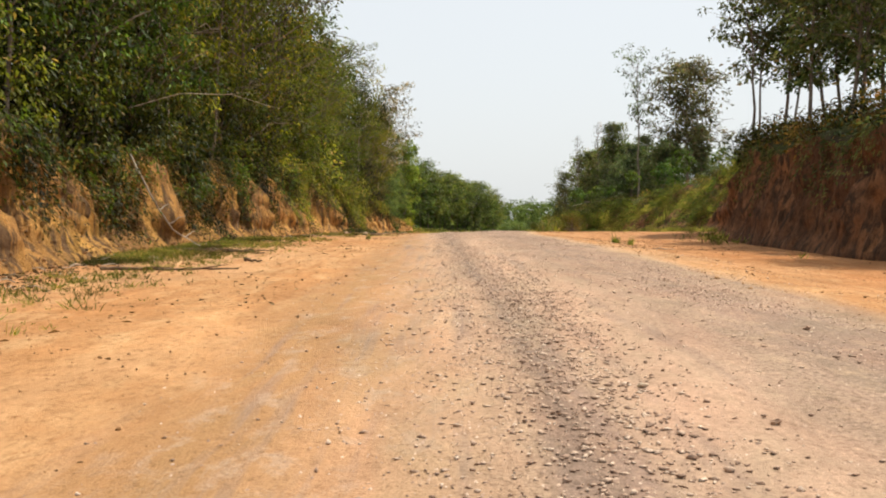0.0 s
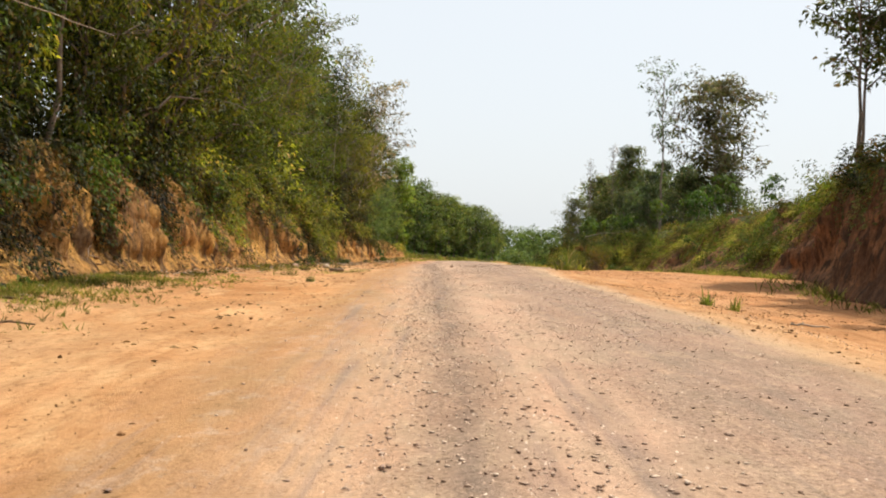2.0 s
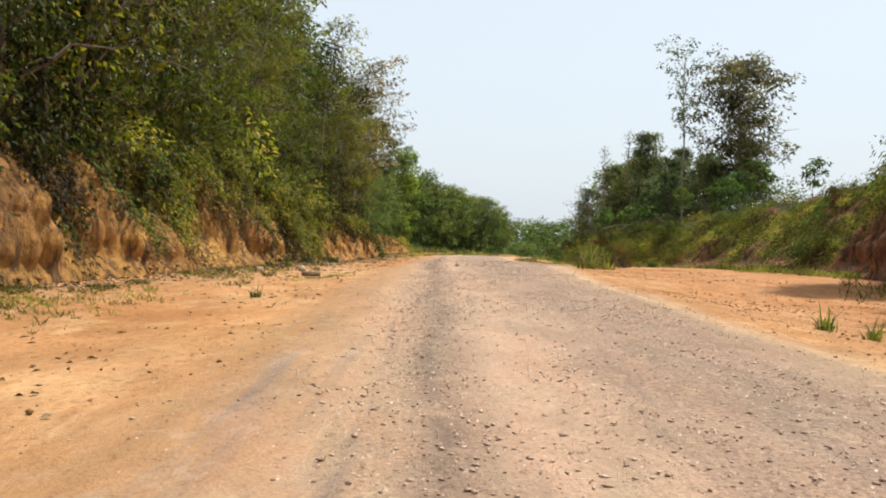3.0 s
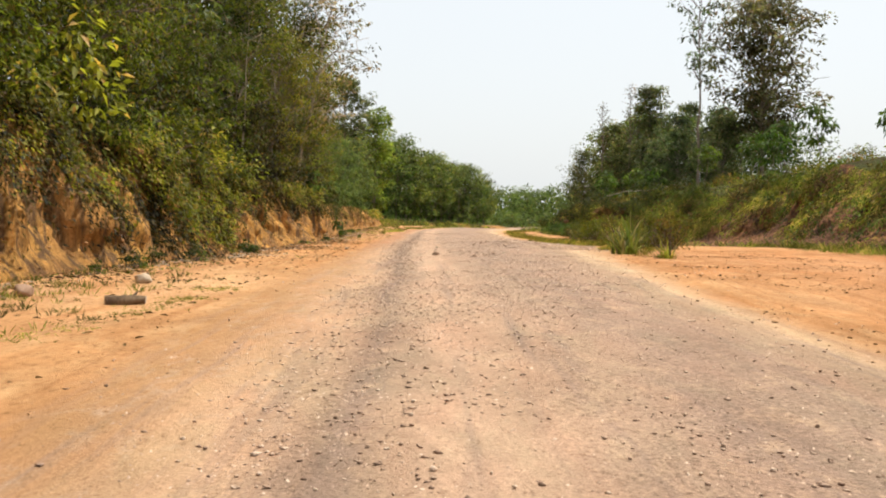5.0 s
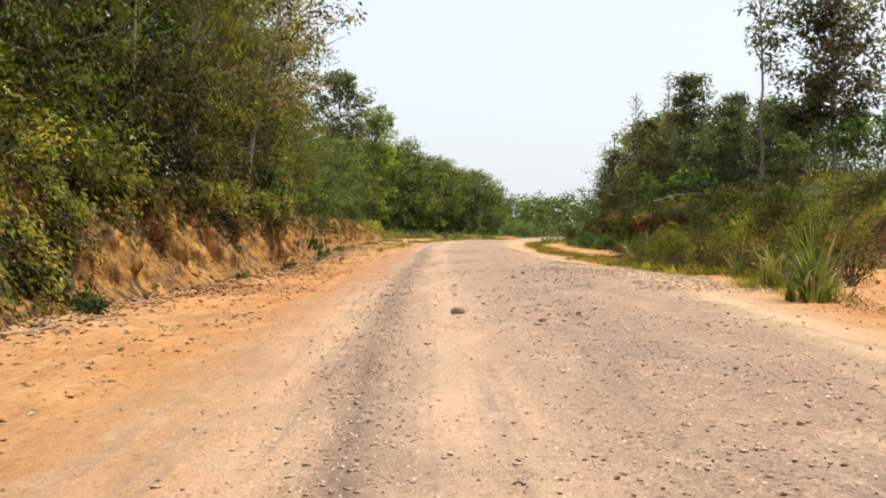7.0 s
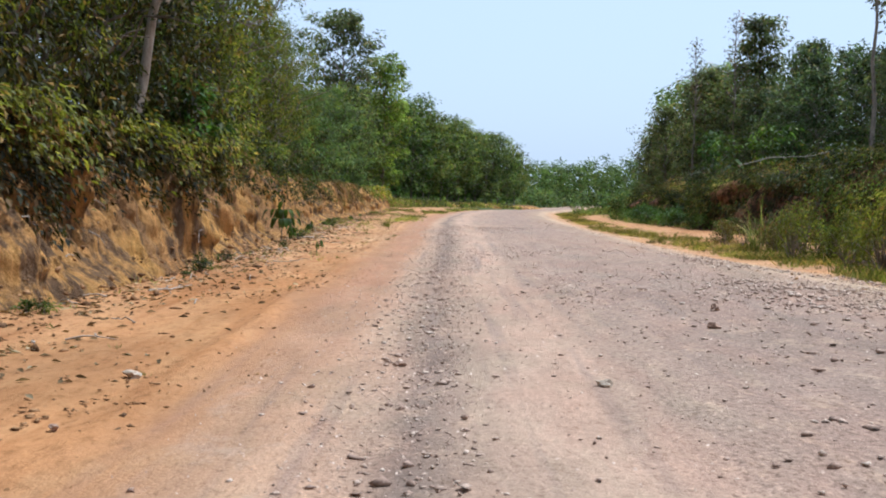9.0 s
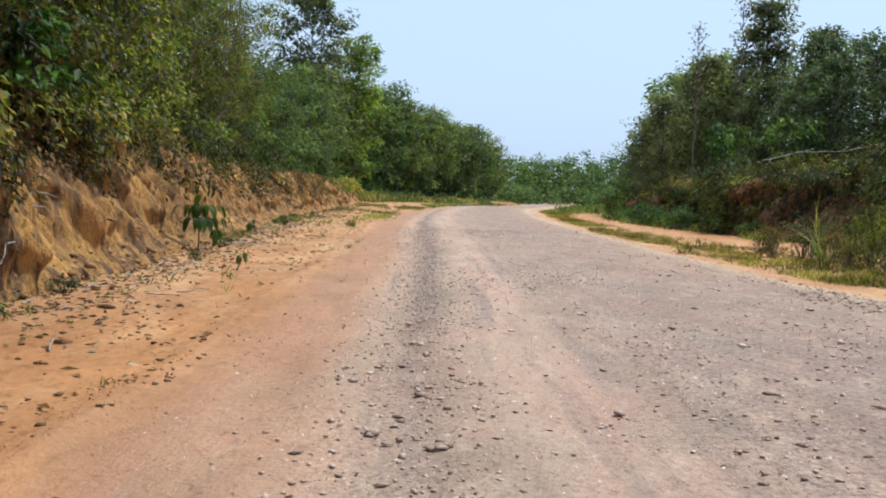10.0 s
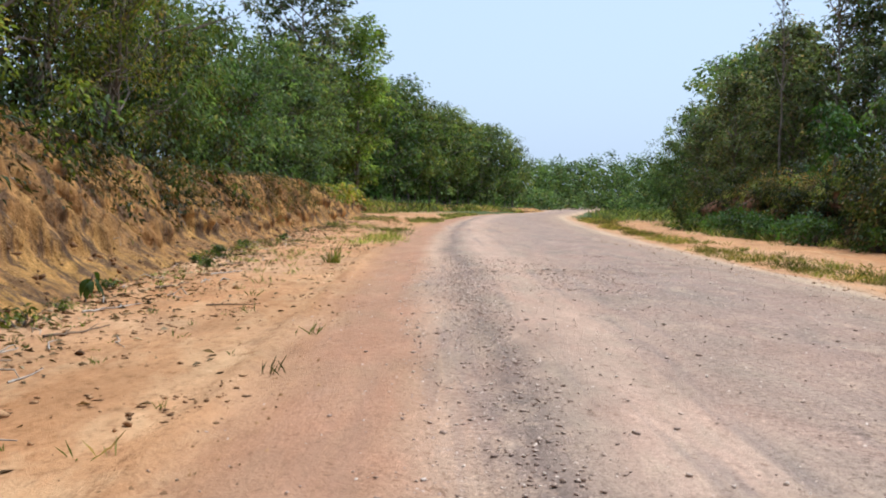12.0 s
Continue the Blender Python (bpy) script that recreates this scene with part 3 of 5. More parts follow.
def tree(name, label, seed, height, crown_base, radius, leaf, leaf_mat, bark=None, limbs=22, clumps=4, per=36, clump_r=0.9,
         trunk_r=0.14, stems=1, lean=(0, 0), shape="oval", leaf_w=0.42, category="tree", droop=0.35, spread=0.35, twiggy=True, split=False):
    """A tree at the origin: an Empty with a trunk (stems and limbs) and a crown of single leaves."""
    r = np.random.default_rng(seed)
    root = tagged(new(name), label, category)
    centres = []
    for k in range(stems):
        lines, twigs = [], []
        away = np.array([r.normal(), r.normal(), 0]) * (0.35 if stems > 1 else 0.0)
        top = np.array([lean[0] + r.normal() * 0.25, lean[1] + r.normal() * 0.25, height * (0.94 if k == 0 else 0.7 + 0.2 * r.random())]) + away * 3
        base = away + np.array([0, 0, -0.25])
        P = bowed(r, base, top, 0, 9, 0.10)
        R = trunk_r * (1 - 0.9 * np.linspace(0, 1, 9) ** 0.8) * (1 if k == 0 else 0.75)
        lines.append(list(zip(P, R)))
        m = max(4, limbs // stems)
        for j in range(m):
            f = (j + r.random()) / m
            h = crown_base + (height * 0.95 - crown_base) * f
            if shape == "oval":
                reach = radius * (0.45 + 0.75 * math.sin(math.pi * min(1, 0.12 + 0.86 * f)))
            elif shape == "cone":
                reach = radius * (1.1 - 0.9 * f)
            elif shape == "flat":
                reach = radius * (0.35 + 0.75 * f)
            else:
                reach = radius * (0.9 - 0.25 * f)
            a = j * 2.4 + r.normal() * 0.4
            t = np.clip(h / top[2], 0.05, 0.97)
            start = base + (top - base) * t
            reach *= 0.65 + 0.5 * r.random()
            end = start + np.array([math.cos(a) * reach, math.sin(a) * reach, reach * (spread + 0.5 * r.random())])
            L = bowed(r, start, end, 0.12 * reach, 6, 0.05 * reach)
            r0 = trunk_r * 0.42 * (1.1 - 0.8 * f)
            lines.append(list(zip(L, np.linspace(r0, 0.012, 6))))
            for c in range(clumps):
                u = 0.40 + 0.6 * (c + r.random()) / clumps
                q = L[min(5, int(u * 5))] + r.normal(size=3) * 0.2 * reach * np.array([1, 1, 0.8])
                centres.append(q)
                if twiggy and c % 3 == 0:
                    twigs.append(list(zip(bowed(r, L[min(4, int(u * 4))], q, 0.05, 4, 0.03), np.linspace(r0 * 0.45, 0.008, 4))))
        if split:
            stem = part("trunk", mesh_of("trunk", *tubes(lines[:1], 6), bark or BARK, True), root)
            for limb in lines[1:]:
                part("limb", mesh_of("limb", *tubes([limb], 5), bark or BARK, True), stem)
            lines = []
        if lines:
            part("trunk", mesh_of("trunk", *tubes(lines, 5), bark or BARK, True), root)
        if twigs:
            tagged(part("twig", mesh_of("twig", *tubes(twigs, 3), bark or BARK, True), root), kind="stuff")
    if per:
        C = np.array(centres)
        size = clump_r * (0.6 + 0.8 * r.random(len(C)))
        V, F = clump_leaves(r, C, size, per, leaf, leaf_w, droop=droop)
        part("crown", mesh_of("crown", V, F, leaf_mat), root)
    return root


def bush(name, label, seed, size, leaf, leaf_mat, clumps=26, per=40, category="shrub", leaf_w=0.45, tall=0.8):
    r = np.random.default_rng(seed)
    root = tagged(new(name), label, category)
    lines, centres = [], []
    for k in range(clumps):
        a, e = r.random() * 6.283, math.asin(0.05 + 0.95 * r.random())
        rad = size * (0.5 + 0.5 * r.random())
        q = np.array([math.cos(a) * math.cos(e) * rad, math.sin(a) * math.cos(e) * rad, math.sin(e) * rad * tall * 1.5 + 0.1])
        centres.append(q)
        lines.append(list(zip(bowed(r, np.array([0, 0, -0.12]), q, 0.1 * size, 3, 0.04), np.linspace(0.022, 0.006, 3))))
    V, F = tubes(lines, 3)
    part("stem", mesh_of("stem", V, F, BARK, True), root)
    V, F = clump_leaves(r, np.array(centres), size * 0.36 * (0.7 + 0.6 * r.random(clumps)), per, leaf, leaf_w)
    part("foliage", mesh_of("foliage", V, F, leaf_mat), root)
    return root


def placed(m_x, m_y, m_z, turn, scale, tall=1.0):
    return Matrix.LocRotScale((m_x, m_y, m_z), Euler((0, 0, turn)), (scale, scale, scale * tall))


def put_out(kinds, places, group):
    """Copies of the kinds at the places (kind, x, y, z, turn, scale, tall); the first of a kind is the thing itself."""
    used = set()
    for k, x, y, z, turn, sc, tall in places:
        m = placed(x, y, z, turn, sc, tall)
        if k in used:
            ob = copy_thing(kinds[k], m)
        else:
            ob = kinds[k]
            ob.matrix_basis = m
            used.add(k)
        tagged(ob, group=group)


def left_place(y, back):
    """A place on the left bank's top, back metres behind the brow."""
    q = left_bank.brow(np.array([left_bank.s_at_y(y)]))[0]
    return q[0] - back, y, q[2] + 0.12 * min(back, 4) - 0.1


def right_place(s_y, back):
    q = right_bank.brow(np.array([right_bank.s_at_y(s_y)]))[0]
    return q[0] + back, s_y, q[2] + 1.3 * float(np.interp(back, [0, 0.5, 1.2, 2.5, 5, 10, 22], [0, 0.14, 0.26, 0.46, 0.75, 1.25, 2.2])) - 0.1


rt = np.random.default_rng(21)

# trees along the left bank: four kinds in front, plainer ones behind
front = [
    tree("rubber_tree", "olive-leaved tree crowded on top of the bank", 2, 11.0, 0.5, 3.5, 0.19, OLIVE, limbs=30, clumps=3, per=60, lean=(1.6, 0.3), clump_r=0.78, leaf_w=0.5),
    tree("bamboo_thicket", "yellow-green feathery tree with thin stems", 4, 10.5, 0.4, 2.9, 0.175, OLIVE, limbs=33, clumps=3, per=58, stems=3, lean=(1.4, 0.2), leaf_w=0.32, droop=0.8, clump_r=0.76, split=True),
]
# this tree's leaf colour holds the shade under the canopy
front.append(tree("forest_tree", "forest tree overhanging the ochre bank, leaves coloured dark for shade", 5, 13.0, 0.5, 3.7, 0.19, SHADED_WOOD, limbs=36, clumps=4, per=46, lean=(3.0, 0), clump_r=0.72, leaf_w=0.5))
front.append(tree("forest_tree", "olive forest tree bowed out over the ochre bank", 6, 12.0, 1.6, 3.7, 0.19, OLIVE, limbs=30, clumps=4, per=46, lean=(2.8, 0.4), clump_r=0.68, leaf_w=0.5, droop=0.6))
front.append(tree("rubber_tree", "fresh green leafy tree leaning over the fluted bank", 7, 11.0, 0.5, 3.4, 0.20, FRESH, limbs=30, clumps=3, per=54, lean=(1.5, 0), clump_r=0.78, leaf_w=0.5))
places = []
y = 8.0
while y < 150:
    k = rt.choice([3, 0, 4]) if y < 34 else rt.choice([4, 3, 0, 2, 4]) if y < 62 else (rt.choice([2, 0, 1]) if y < 76 else (rt.choice([0, 1, 0, 3]) if y < 98 else rt.choice([2, 2, 1, 3]) if y < 114 else rt.choice([0, 1, 1, 4])))
    x, yy, z = left_place(y, (2.2 if y < 27 else 0.5) + (1.5 if y < 62 else 2.4) * rt.random())
    tall = 1.15 if y < 66 else 1.0
    places.append((k, x, yy, z, rt.normal() * 0.5, (0.82 + 0.3 * rt.random()) * (0.84 if 66 < y < 122 else 1.0), tall))
    y += 2.9 + 1.5 * rt.random()
put_out(front, places, "trees along the left bank")

behind = [
    tree("forest_tree", "tall dark forest tree in the second row", 11, 17.0, 2.0, 4.0, 0.52, DEEP, limbs=22, clumps=5, per=13, twiggy=False, clump_r=1.1, leaf_w=0.5),
    tree("forest_tree", "green forest tree behind the bank", 12, 15.5, 1.5, 4.0, 0.52, GREEN, limbs=22, clumps=5, per=13, twiggy=False, clump_r=1.1, leaf_w=0.5),
]
places = []
for row, step in ((4.6, 4.0),):
    y = 4.0
    while y < (132 if row < 6 else 56):
        x, yy, z = left_place(y, row + 1.5 * rt.random())
        places.append((rt.integers(0, 2), x, yy, z, rt.random() * 6.28, (0.95 if y < 60 else 0.8) + 0.2 * rt.random(), 1.0))
        y += step * (0.8 + 0.5 * rt.random())
put_out(behind, places, "trees behind the left bank")
poles = [
    tree("pole_tree", "slender pale-stemmed tree at the shaded forest edge", 15, 12.0, 6.5, 1.7, 0.19, SHADED_WOOD, bark=PALE_BARK, limbs=12, clumps=4, per=26, clump_r=0.6, trunk_r=0.075, lean=(0.5, 0.2), leaf_w=0.5, split=True),
    tree("pole_tree", "slender bare-stemmed tree with a high olive crown", 16, 13.0, 7.5, 1.6, 0.19, OLIVE, limbs=12, clumps=4, per=26, clump_r=0.6, trunk_r=0.085, lean=(0.9, -0.2), leaf_w=0.5, split=True),
]
places = []
for k, (y, back) in enumerate([(23.5, 1.2), (27.0, 0.6), (29.2, 1.1), (32.5, 0.3), (35.8, 0.7), (38.6, 0.2), (42.0, 0.6), (46.5, 0.3), (50.0, 0.7), (55.0, 0.4), (94.0, 0.8), (101.0, 0.6)]):
    x, yy, z = left_place(y, back)
    places.append((k % 2, x, yy, z, 1.9 * k, 0.9 + 0.08 * (k % 4), 1.0))
put_out(poles, places, "slender trees at the forest edge")
# the dense inside of the wood: fill clumps with shade in their colour
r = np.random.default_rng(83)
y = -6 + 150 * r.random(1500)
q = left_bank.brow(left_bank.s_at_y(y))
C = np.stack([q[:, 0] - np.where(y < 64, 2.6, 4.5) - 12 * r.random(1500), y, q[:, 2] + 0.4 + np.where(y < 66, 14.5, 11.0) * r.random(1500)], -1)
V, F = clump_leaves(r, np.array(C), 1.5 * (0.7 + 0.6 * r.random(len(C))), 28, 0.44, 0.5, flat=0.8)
tagged(part("undergrowth", mesh_of("undergrowth", V, F, SHADED_UNDER)), "dense inside of the wood, its shade put into the leaf colour", "undergrowth", kind="stuff")

# leaves and creepers hanging from the trees over the brow
def hanging(seed, mat, count, y_lo, y_hi, fwd, deep, rise, text, leaf=0.17, radius=0.6, low=0.3):
    """Leafy clumps in uneven columns from the crowns down over the brow of the left bank."""
    r = np.random.default_rng(seed)
    y, u = y_lo + (y_hi - y_lo) * r.random(6 * count), rise * r.random(6 * count) ** 1.3
    keep = np.where(fnoise(y * 0.42, u * 0.22, seed, 2) > 0.47)[0][:count]
    y, u, count = y[keep], u[keep], len(keep)
    q = left_bank.brow(left_bank.s_at_y(y))
    back = fwd + deep * r.random(count)
    C = np.stack([q[:, 0] - back, y, q[:, 2] + 0.12 * back - 0.1 - low + u], -1)
    V, F = clump_leaves(r, C, radius * (0.5 + 0.9 * r.random(count)), 38, leaf, 0.45, flat=0.9, droop=0.7)
    tagged(part("hanging_foliage", mesh_of("hanging_foliage", V, F, mat)), text, "foliage", kind="stuff")


# the dark ones carry the shade below the crowns in their leaf colour
hanging(301, SHADED_WOOD, 440, 27, 62, -0.9, 2.2, 5.5, "leafy branches hanging over the bank, coloured dark for shade")
hanging(302, SHADED_UNDER, 360, 28, 62, 0.2, 2.2, 5.5, "dead creepers and leaves under the trees, darkened in colour for shade")
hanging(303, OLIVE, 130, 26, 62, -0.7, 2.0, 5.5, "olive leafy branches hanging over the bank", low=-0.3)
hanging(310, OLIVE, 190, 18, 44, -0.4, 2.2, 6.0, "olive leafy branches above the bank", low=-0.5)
hanging(311, SHADED_UNDER, 260, 92, 116, -0.7, 1.6, 4.0, "dead brown creepers hanging before the trees", 0.17)
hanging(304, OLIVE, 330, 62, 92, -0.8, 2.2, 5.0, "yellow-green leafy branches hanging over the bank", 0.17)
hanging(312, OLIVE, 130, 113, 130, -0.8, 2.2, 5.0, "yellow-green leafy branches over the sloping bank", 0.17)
hanging(305, SHADED_WOOD, 330, 62, 150, -0.5, 2.2, 4.5, "leafy branches on the brow of the bank, coloured dark for shade", 0.17)
hanging(306, SHADED_UNDER, 420, 62, 160, 0.5, 2.0, 4.5, "leaves and dead creepers inside the forest edge, darkened in colour for shade", 0.2)
hanging(308, SHADED_WOOD, 60, 112, 142, -2.2, 2.6, 2.2, "dark leafy creepers on the upper slope of the bank", 0.16, 0.5, 1.5)
hanging(309, OLIVE, 60, 112, 150, -1.6, 2.4, 2.6, "fresh leafy branches on the upper slope of the bank", 0.17, 0.5, 1.0)
hanging(307, FAR, 330, 122, 205, -0.2, 2.6, 6.0, "green branches over the far part of the bank", 0.22, 0.7, 0.1)

# farther on along the left side, round the bend
middle = [
    tree("rubber_tree", "mid-green plantation tree beside the far bend", 31, 13.0, 0.6, 3.4, 0.44, FAR, limbs=26, clumps=5, per=20, twiggy=False, clump_r=0.85, leaf_w=0.5),
    tree("rubber_tree", "dense green plantation tree beside the far bend", 32, 12.0, 0.5, 3.6, 0.44, FAR, limbs=26, clumps=5, per=20, twiggy=False, clump_r=0.85, leaf_w=0.5),
    tree("rubber_tree", "light green plantation tree beside the far bend", 33, 12.5, 0.8, 3.3, 0.44, FRESH, limbs=26, clumps=5, per=20, twiggy=False, clump_r=0.85, leaf_w=0.5),
]
places = []
y = 146.0
while y < 318:
    bx = float(left_bank.brow(np.array([left_bank.s_at_y(y)]))[0][0])
    x, yy, z = left_place(y, (2.4 if y < 205 else 3.2) + 1.5 * rt.random())
    sc = float(np.interp(y, [150, 185, 200, 215, 250, 285, 318], [0.66, 0.76, 0.92, 1.22, 1.52, 1.44, 1.2]))
    vary = 0.3 if y < 235 else 0.2
    places.append((rt.integers(0, 3), x, yy, z, rt.random() * 6.28, sc - 0.3 * vary + vary * rt.random(), 0.95 + 0.3 * vary * rt.random()))
    x, yy, z = left_place(y + 2, 7.0 + 3 * rt.random())
    if y < 300:
        places.append((rt.integers(0, 3), x, yy, z, rt.random() * 6.28, sc * 1.02 + 0.6 * vary * rt.random(), 0.95 + 0.3 * vary * rt.random()))
    y += (4.0 if y < 240 else 4.4) * (0.8 + 0.4 * rt.random())
put_out(middle, places, "trees along the far bend")


# ---- creepers and ferns that hang on the banks (stuff) ----
def bank_cover(bank, name, label, seed, n, s_lo, s_hi, thr, leaf, mat, thick=0.35, leaf_w=0.5, over=0.25, gap=0.34):
    """Leaves on the bank's face above the line thr(s), and over its brow."""
    r = np.random.default_rng(seed)
    s = s_lo + (s_hi - s_lo) * r.random(n)
    v = r.random(n) * (1 + over)
    t = thr(s)
    keep = (v > t + 0.12 * r.normal(size=n)) & (fnoise(s * (0.9 if gap < 0.4 else 0.35), v * 2.5, seed, 3) > gap)
    s, v = s[keep], v[keep]
    P = bank.at(s, np.clip(v, 0, 1))
    bx, by = np.interp(s, bank.s, bank.bx), np.interp(s, bank.s, bank.by)
    deep = thick * np.clip(2.8 * (fnoise(s * 0.55, v * 1.9, seed % 3 + 400, 2) - 0.3), 0.06, 1.5) * r.random(len(s)) ** 0.45
    back = np.clip(v - 1, 0, None) * 4
    P[:, 0] += bx * (back - deep)
    P[:, 1] += by * (back - deep) + r.normal(size=len(s)) * 0.1
    P[:, 2] += 0.35 * np.clip(v - 1, 0, None) + 0.5 * deep * r.random(len(s))
    out = np.stack([-bx, -by, np.zeros_like(bx)], -1)
    axis = 0.7 * out + 0.7 * rand_dirs(r, len(s)) + np.array([0, 0, -0.7])
    up = 0.6 * out + np.array([0, 0, 0.8]) + 0.5 * rand_dirs(r, len(s))
    L = leaf * (0.6 + 0.8 * r.random(len(s)))
    V, F = leaf_blades(P, axis, up, L, L * leaf_w)
    return tagged(part(name, mesh_of(name, V, F, mat)), label, "creeper", kind="stuff")


def left_line(s):
    y = np.interp(s, left_bank.s, left_bank.y)
    base = np.interp(y, [0, 20, 26, 32, 58, 64, 80, 90, 96, 112, 124, 140, 152, 225, 250], [0.85, 0.9, 0.85, 0.55, 0.46, 0.34, 0.38, 0.52, 0.82, 0.84, 0.88, 0.86, 0.7, 0.72, 0.1])
    # creepers hang lower in clefts; their dark colour stands for shade there too
    cleft = 1 - np.abs(2 * fnoise(s * 0.28 + 0.12, 0 * s + 0.35, left_bank.seed + 2, 2) - 1)
    return base + 1.3 * (fnoise(s * 0.33, 0 * s, 55, 2) - 0.5) * sstep(54, 64, y) * (1 - 0.55 * sstep(88, 96, y)) - 1.5 * (cleft - 0.72) * sstep(66, 58, y)


def right_line(s):
    y = np.interp(s, right_bank.s, right_bank.y)
    base = np.interp(y, [0, 50, 66, 71, 79, 86, 130, 140, 185, 195], [0.92, 0.92, 0.95, 0.9, 0.75, 0.25, 0.1, 0.1, 0.15, 0.6])
    return base + 1.0 * (fnoise(s * 0.22, 0 * s, 65, 2) - 0.5)


bank_cover(left_bank, "creeper", "green creepers hanging down the ochre bank", 71, 46000, 104, 166, left_line, 0.14, OLIVE, 0.8)
bank_cover(left_bank, "creeper", "dark green creepers hanging in the clefts of the bank", 78, 34000, 48, 112, lambda s: left_line(s) + 0.05, 0.14, GREEN, 0.7, gap=0.44)
# near-black leaf colour darkens the clefts and the bank below the trees
bank_cover(left_bank, "creeper", "dead creepers and roots under the trees, shade put into their brown", 79, 40000, 48, 118, lambda s: left_line(s) - 0.04, 0.15, SHADED_UNDER, 0.5)
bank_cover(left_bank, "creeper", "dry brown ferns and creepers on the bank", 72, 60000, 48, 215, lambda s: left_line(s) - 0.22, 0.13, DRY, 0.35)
# dark leaf cover stands in for the overhanging trees' shade on the bank
bank_cover(left_bank, "creeper", "dead brown creepers and fallen leaves, painting the trees' shade on the bank", 86, 44000, left_bank.s_at_y(70.0), left_bank.s_at_y(114.0), lambda s: left_line(s) - 0.25, 0.14, SHADED_UNDER, 0.3, gap=0.40)
bank_cover(left_bank, "creeper", "dead roots and brown creepers on the upper slope", 82, 26000, left_bank.s_at_y(112.0), left_bank.s_at_y(150.0), lambda s: 0 * s + 0.55, 0.14, SHADED_UNDER, 0.3, gap=0.48)
bank_cover(left_bank, "creeper", "low green scrub on the far bank", 73, 18000, 215, 345, left_line, 0.30, OLIVE, 0.7)
bank_cover(right_bank, "creeper", "ferns and creepers over the right-hand bank", 74, 42000, 116, 184, right_line, 0.17, OLIVE, 1.7, gap=0.56)
bank_cover(right_bank, "creeper", "sunlit half-dry grass and weeds on the slope", 83, 50000, right_bank.s_at_y(85.0), right_bank.s_at_y(136.0), lambda s: 0 * s - 0.3, 0.24, GRASS, 0.8, leaf_w=0.2, gap=0.5)
bank_cover(right_bank, "creeper", "sunlit grass and fern along the brow of the bank", 85, 26000, right_bank.s_at_y(138.0), right_bank.s_at_y(196.0), lambda s: 0 * s + 0.86, 0.24, GRASS, 0.5, leaf_w=0.22, over=0.5, gap=0.42)
bank_cover(right_bank, "creeper", "fresh green scrub over the right-hand bank", 77, 26000, 118, 182, right_line, 0.18, FRESH, 1.7, gap=0.59)
bank_cover(right_bank, "creeper", "dark creepers over the brow of the red bank", 75, 18000, 56, 118, lambda s: right_line(s) - 0.05, 0.16, DEEP, 0.4)
bank_cover(right_bank, "creeper", "dry bracken on the right-hand bank", 76, 46000, 112, 200, lambda s: right_line(s) - 0.15, 0.16, DRY, 0.9, gap=0.47)
bank_cover(right_bank, "creeper", "dark creepers hanging over the shaded bank", 80, 46000, 178, 242, lambda s: 0 * s + 0.22, 0.18, SHADED_WOOD, 1.5, gap=0.5)
bank_cover(right_bank, "creeper", "dead brown creepers on the shaded bank", 81, 20000, 174, 246, lambda s: 0 * s + 0.25, 0.18, SHADED_UNDER, 0.6, gap=0.45)

# ---- right-hand side: single trees on the bank ----
slim = [
    tree("slim_tree", "slender tree with a bare lower stem and thin crown", 41, 14.0, 5.4, 2.4, 0.36, DEEP, limbs=22, clumps=5, per=13, clump_r=0.62, trunk_r=0.13, leaf_w=0.5, split=True),
    tree("slim_tree", "slender grey-green tree with a bare lower stem", 42, 15.0, 4.2, 2.6, 0.36, DEEP, limbs=26, clumps=5, per=17, clump_r=0.7, trunk_r=0.14, leaf_w=0.5, split=True),
]
places = []
for k, x, y, sc in [(0, 20.6, 70, 0.95), (0, 21.8, 72, 1.0), (1, 23.2, 71, 1.05), (0, 24.6, 73, 1.05), (1, 22.4, 62, 1.0), (1, 25.0, 64, 1.1), (0, 27.5, 70, 1.0),
                    (1, 20.8, 52, 1.0), (0, 21.6, 46, 1.05), (1, 23.4, 56, 1.0), (1, 20.4, 38, 1.0), (0, 24, 40, 1.1), (1, 27, 60, 1.1), (0, 26, 50, 1.0), (1, 22, 30, 1.0), (1, 18.8, 48, 0.9), (1, 19.6, 56, 0.95), (0, 19.2, 43, 0.9), (1, 18.6, 36, 0.95), (1, 21.8, 58, 0.9)]:
    bx, by, bz = right_place(y, 0)
    places.append((k, x, y, bz + 0.10 * min(x - bx, 5) - 0.15, rt.random() * 6.28, sc, 1.0))
put_out(slim, places, "slender trees on the red bank")

thin = tree("thin_tree", "tall thin tree with a sparse tuft of leaves", 51, 20.5, 11.0, 2.9, 0.40, DEEP, limbs=17, clumps=4, per=9, clump_r=0.62, trunk_r=0.19, shape="flat", spread=0.9, leaf_w=0.5, split=True)
thin.matrix_basis = placed(29.0, 156, 3.8, 0.4, 1.12, 1)
tall = tree("broad_tree", "tall grey-green tree with a broad ragged crown", 52, 20.8, 6.0, 5.2, 0.46, BRONZE, limbs=44, clumps=7, per=26, clump_r=0.95, trunk_r=0.26, leaf_w=0.5, split=True)
tall.matrix_basis = placed(37.9, 163, 3.8, 1.1, 1.1, 1)
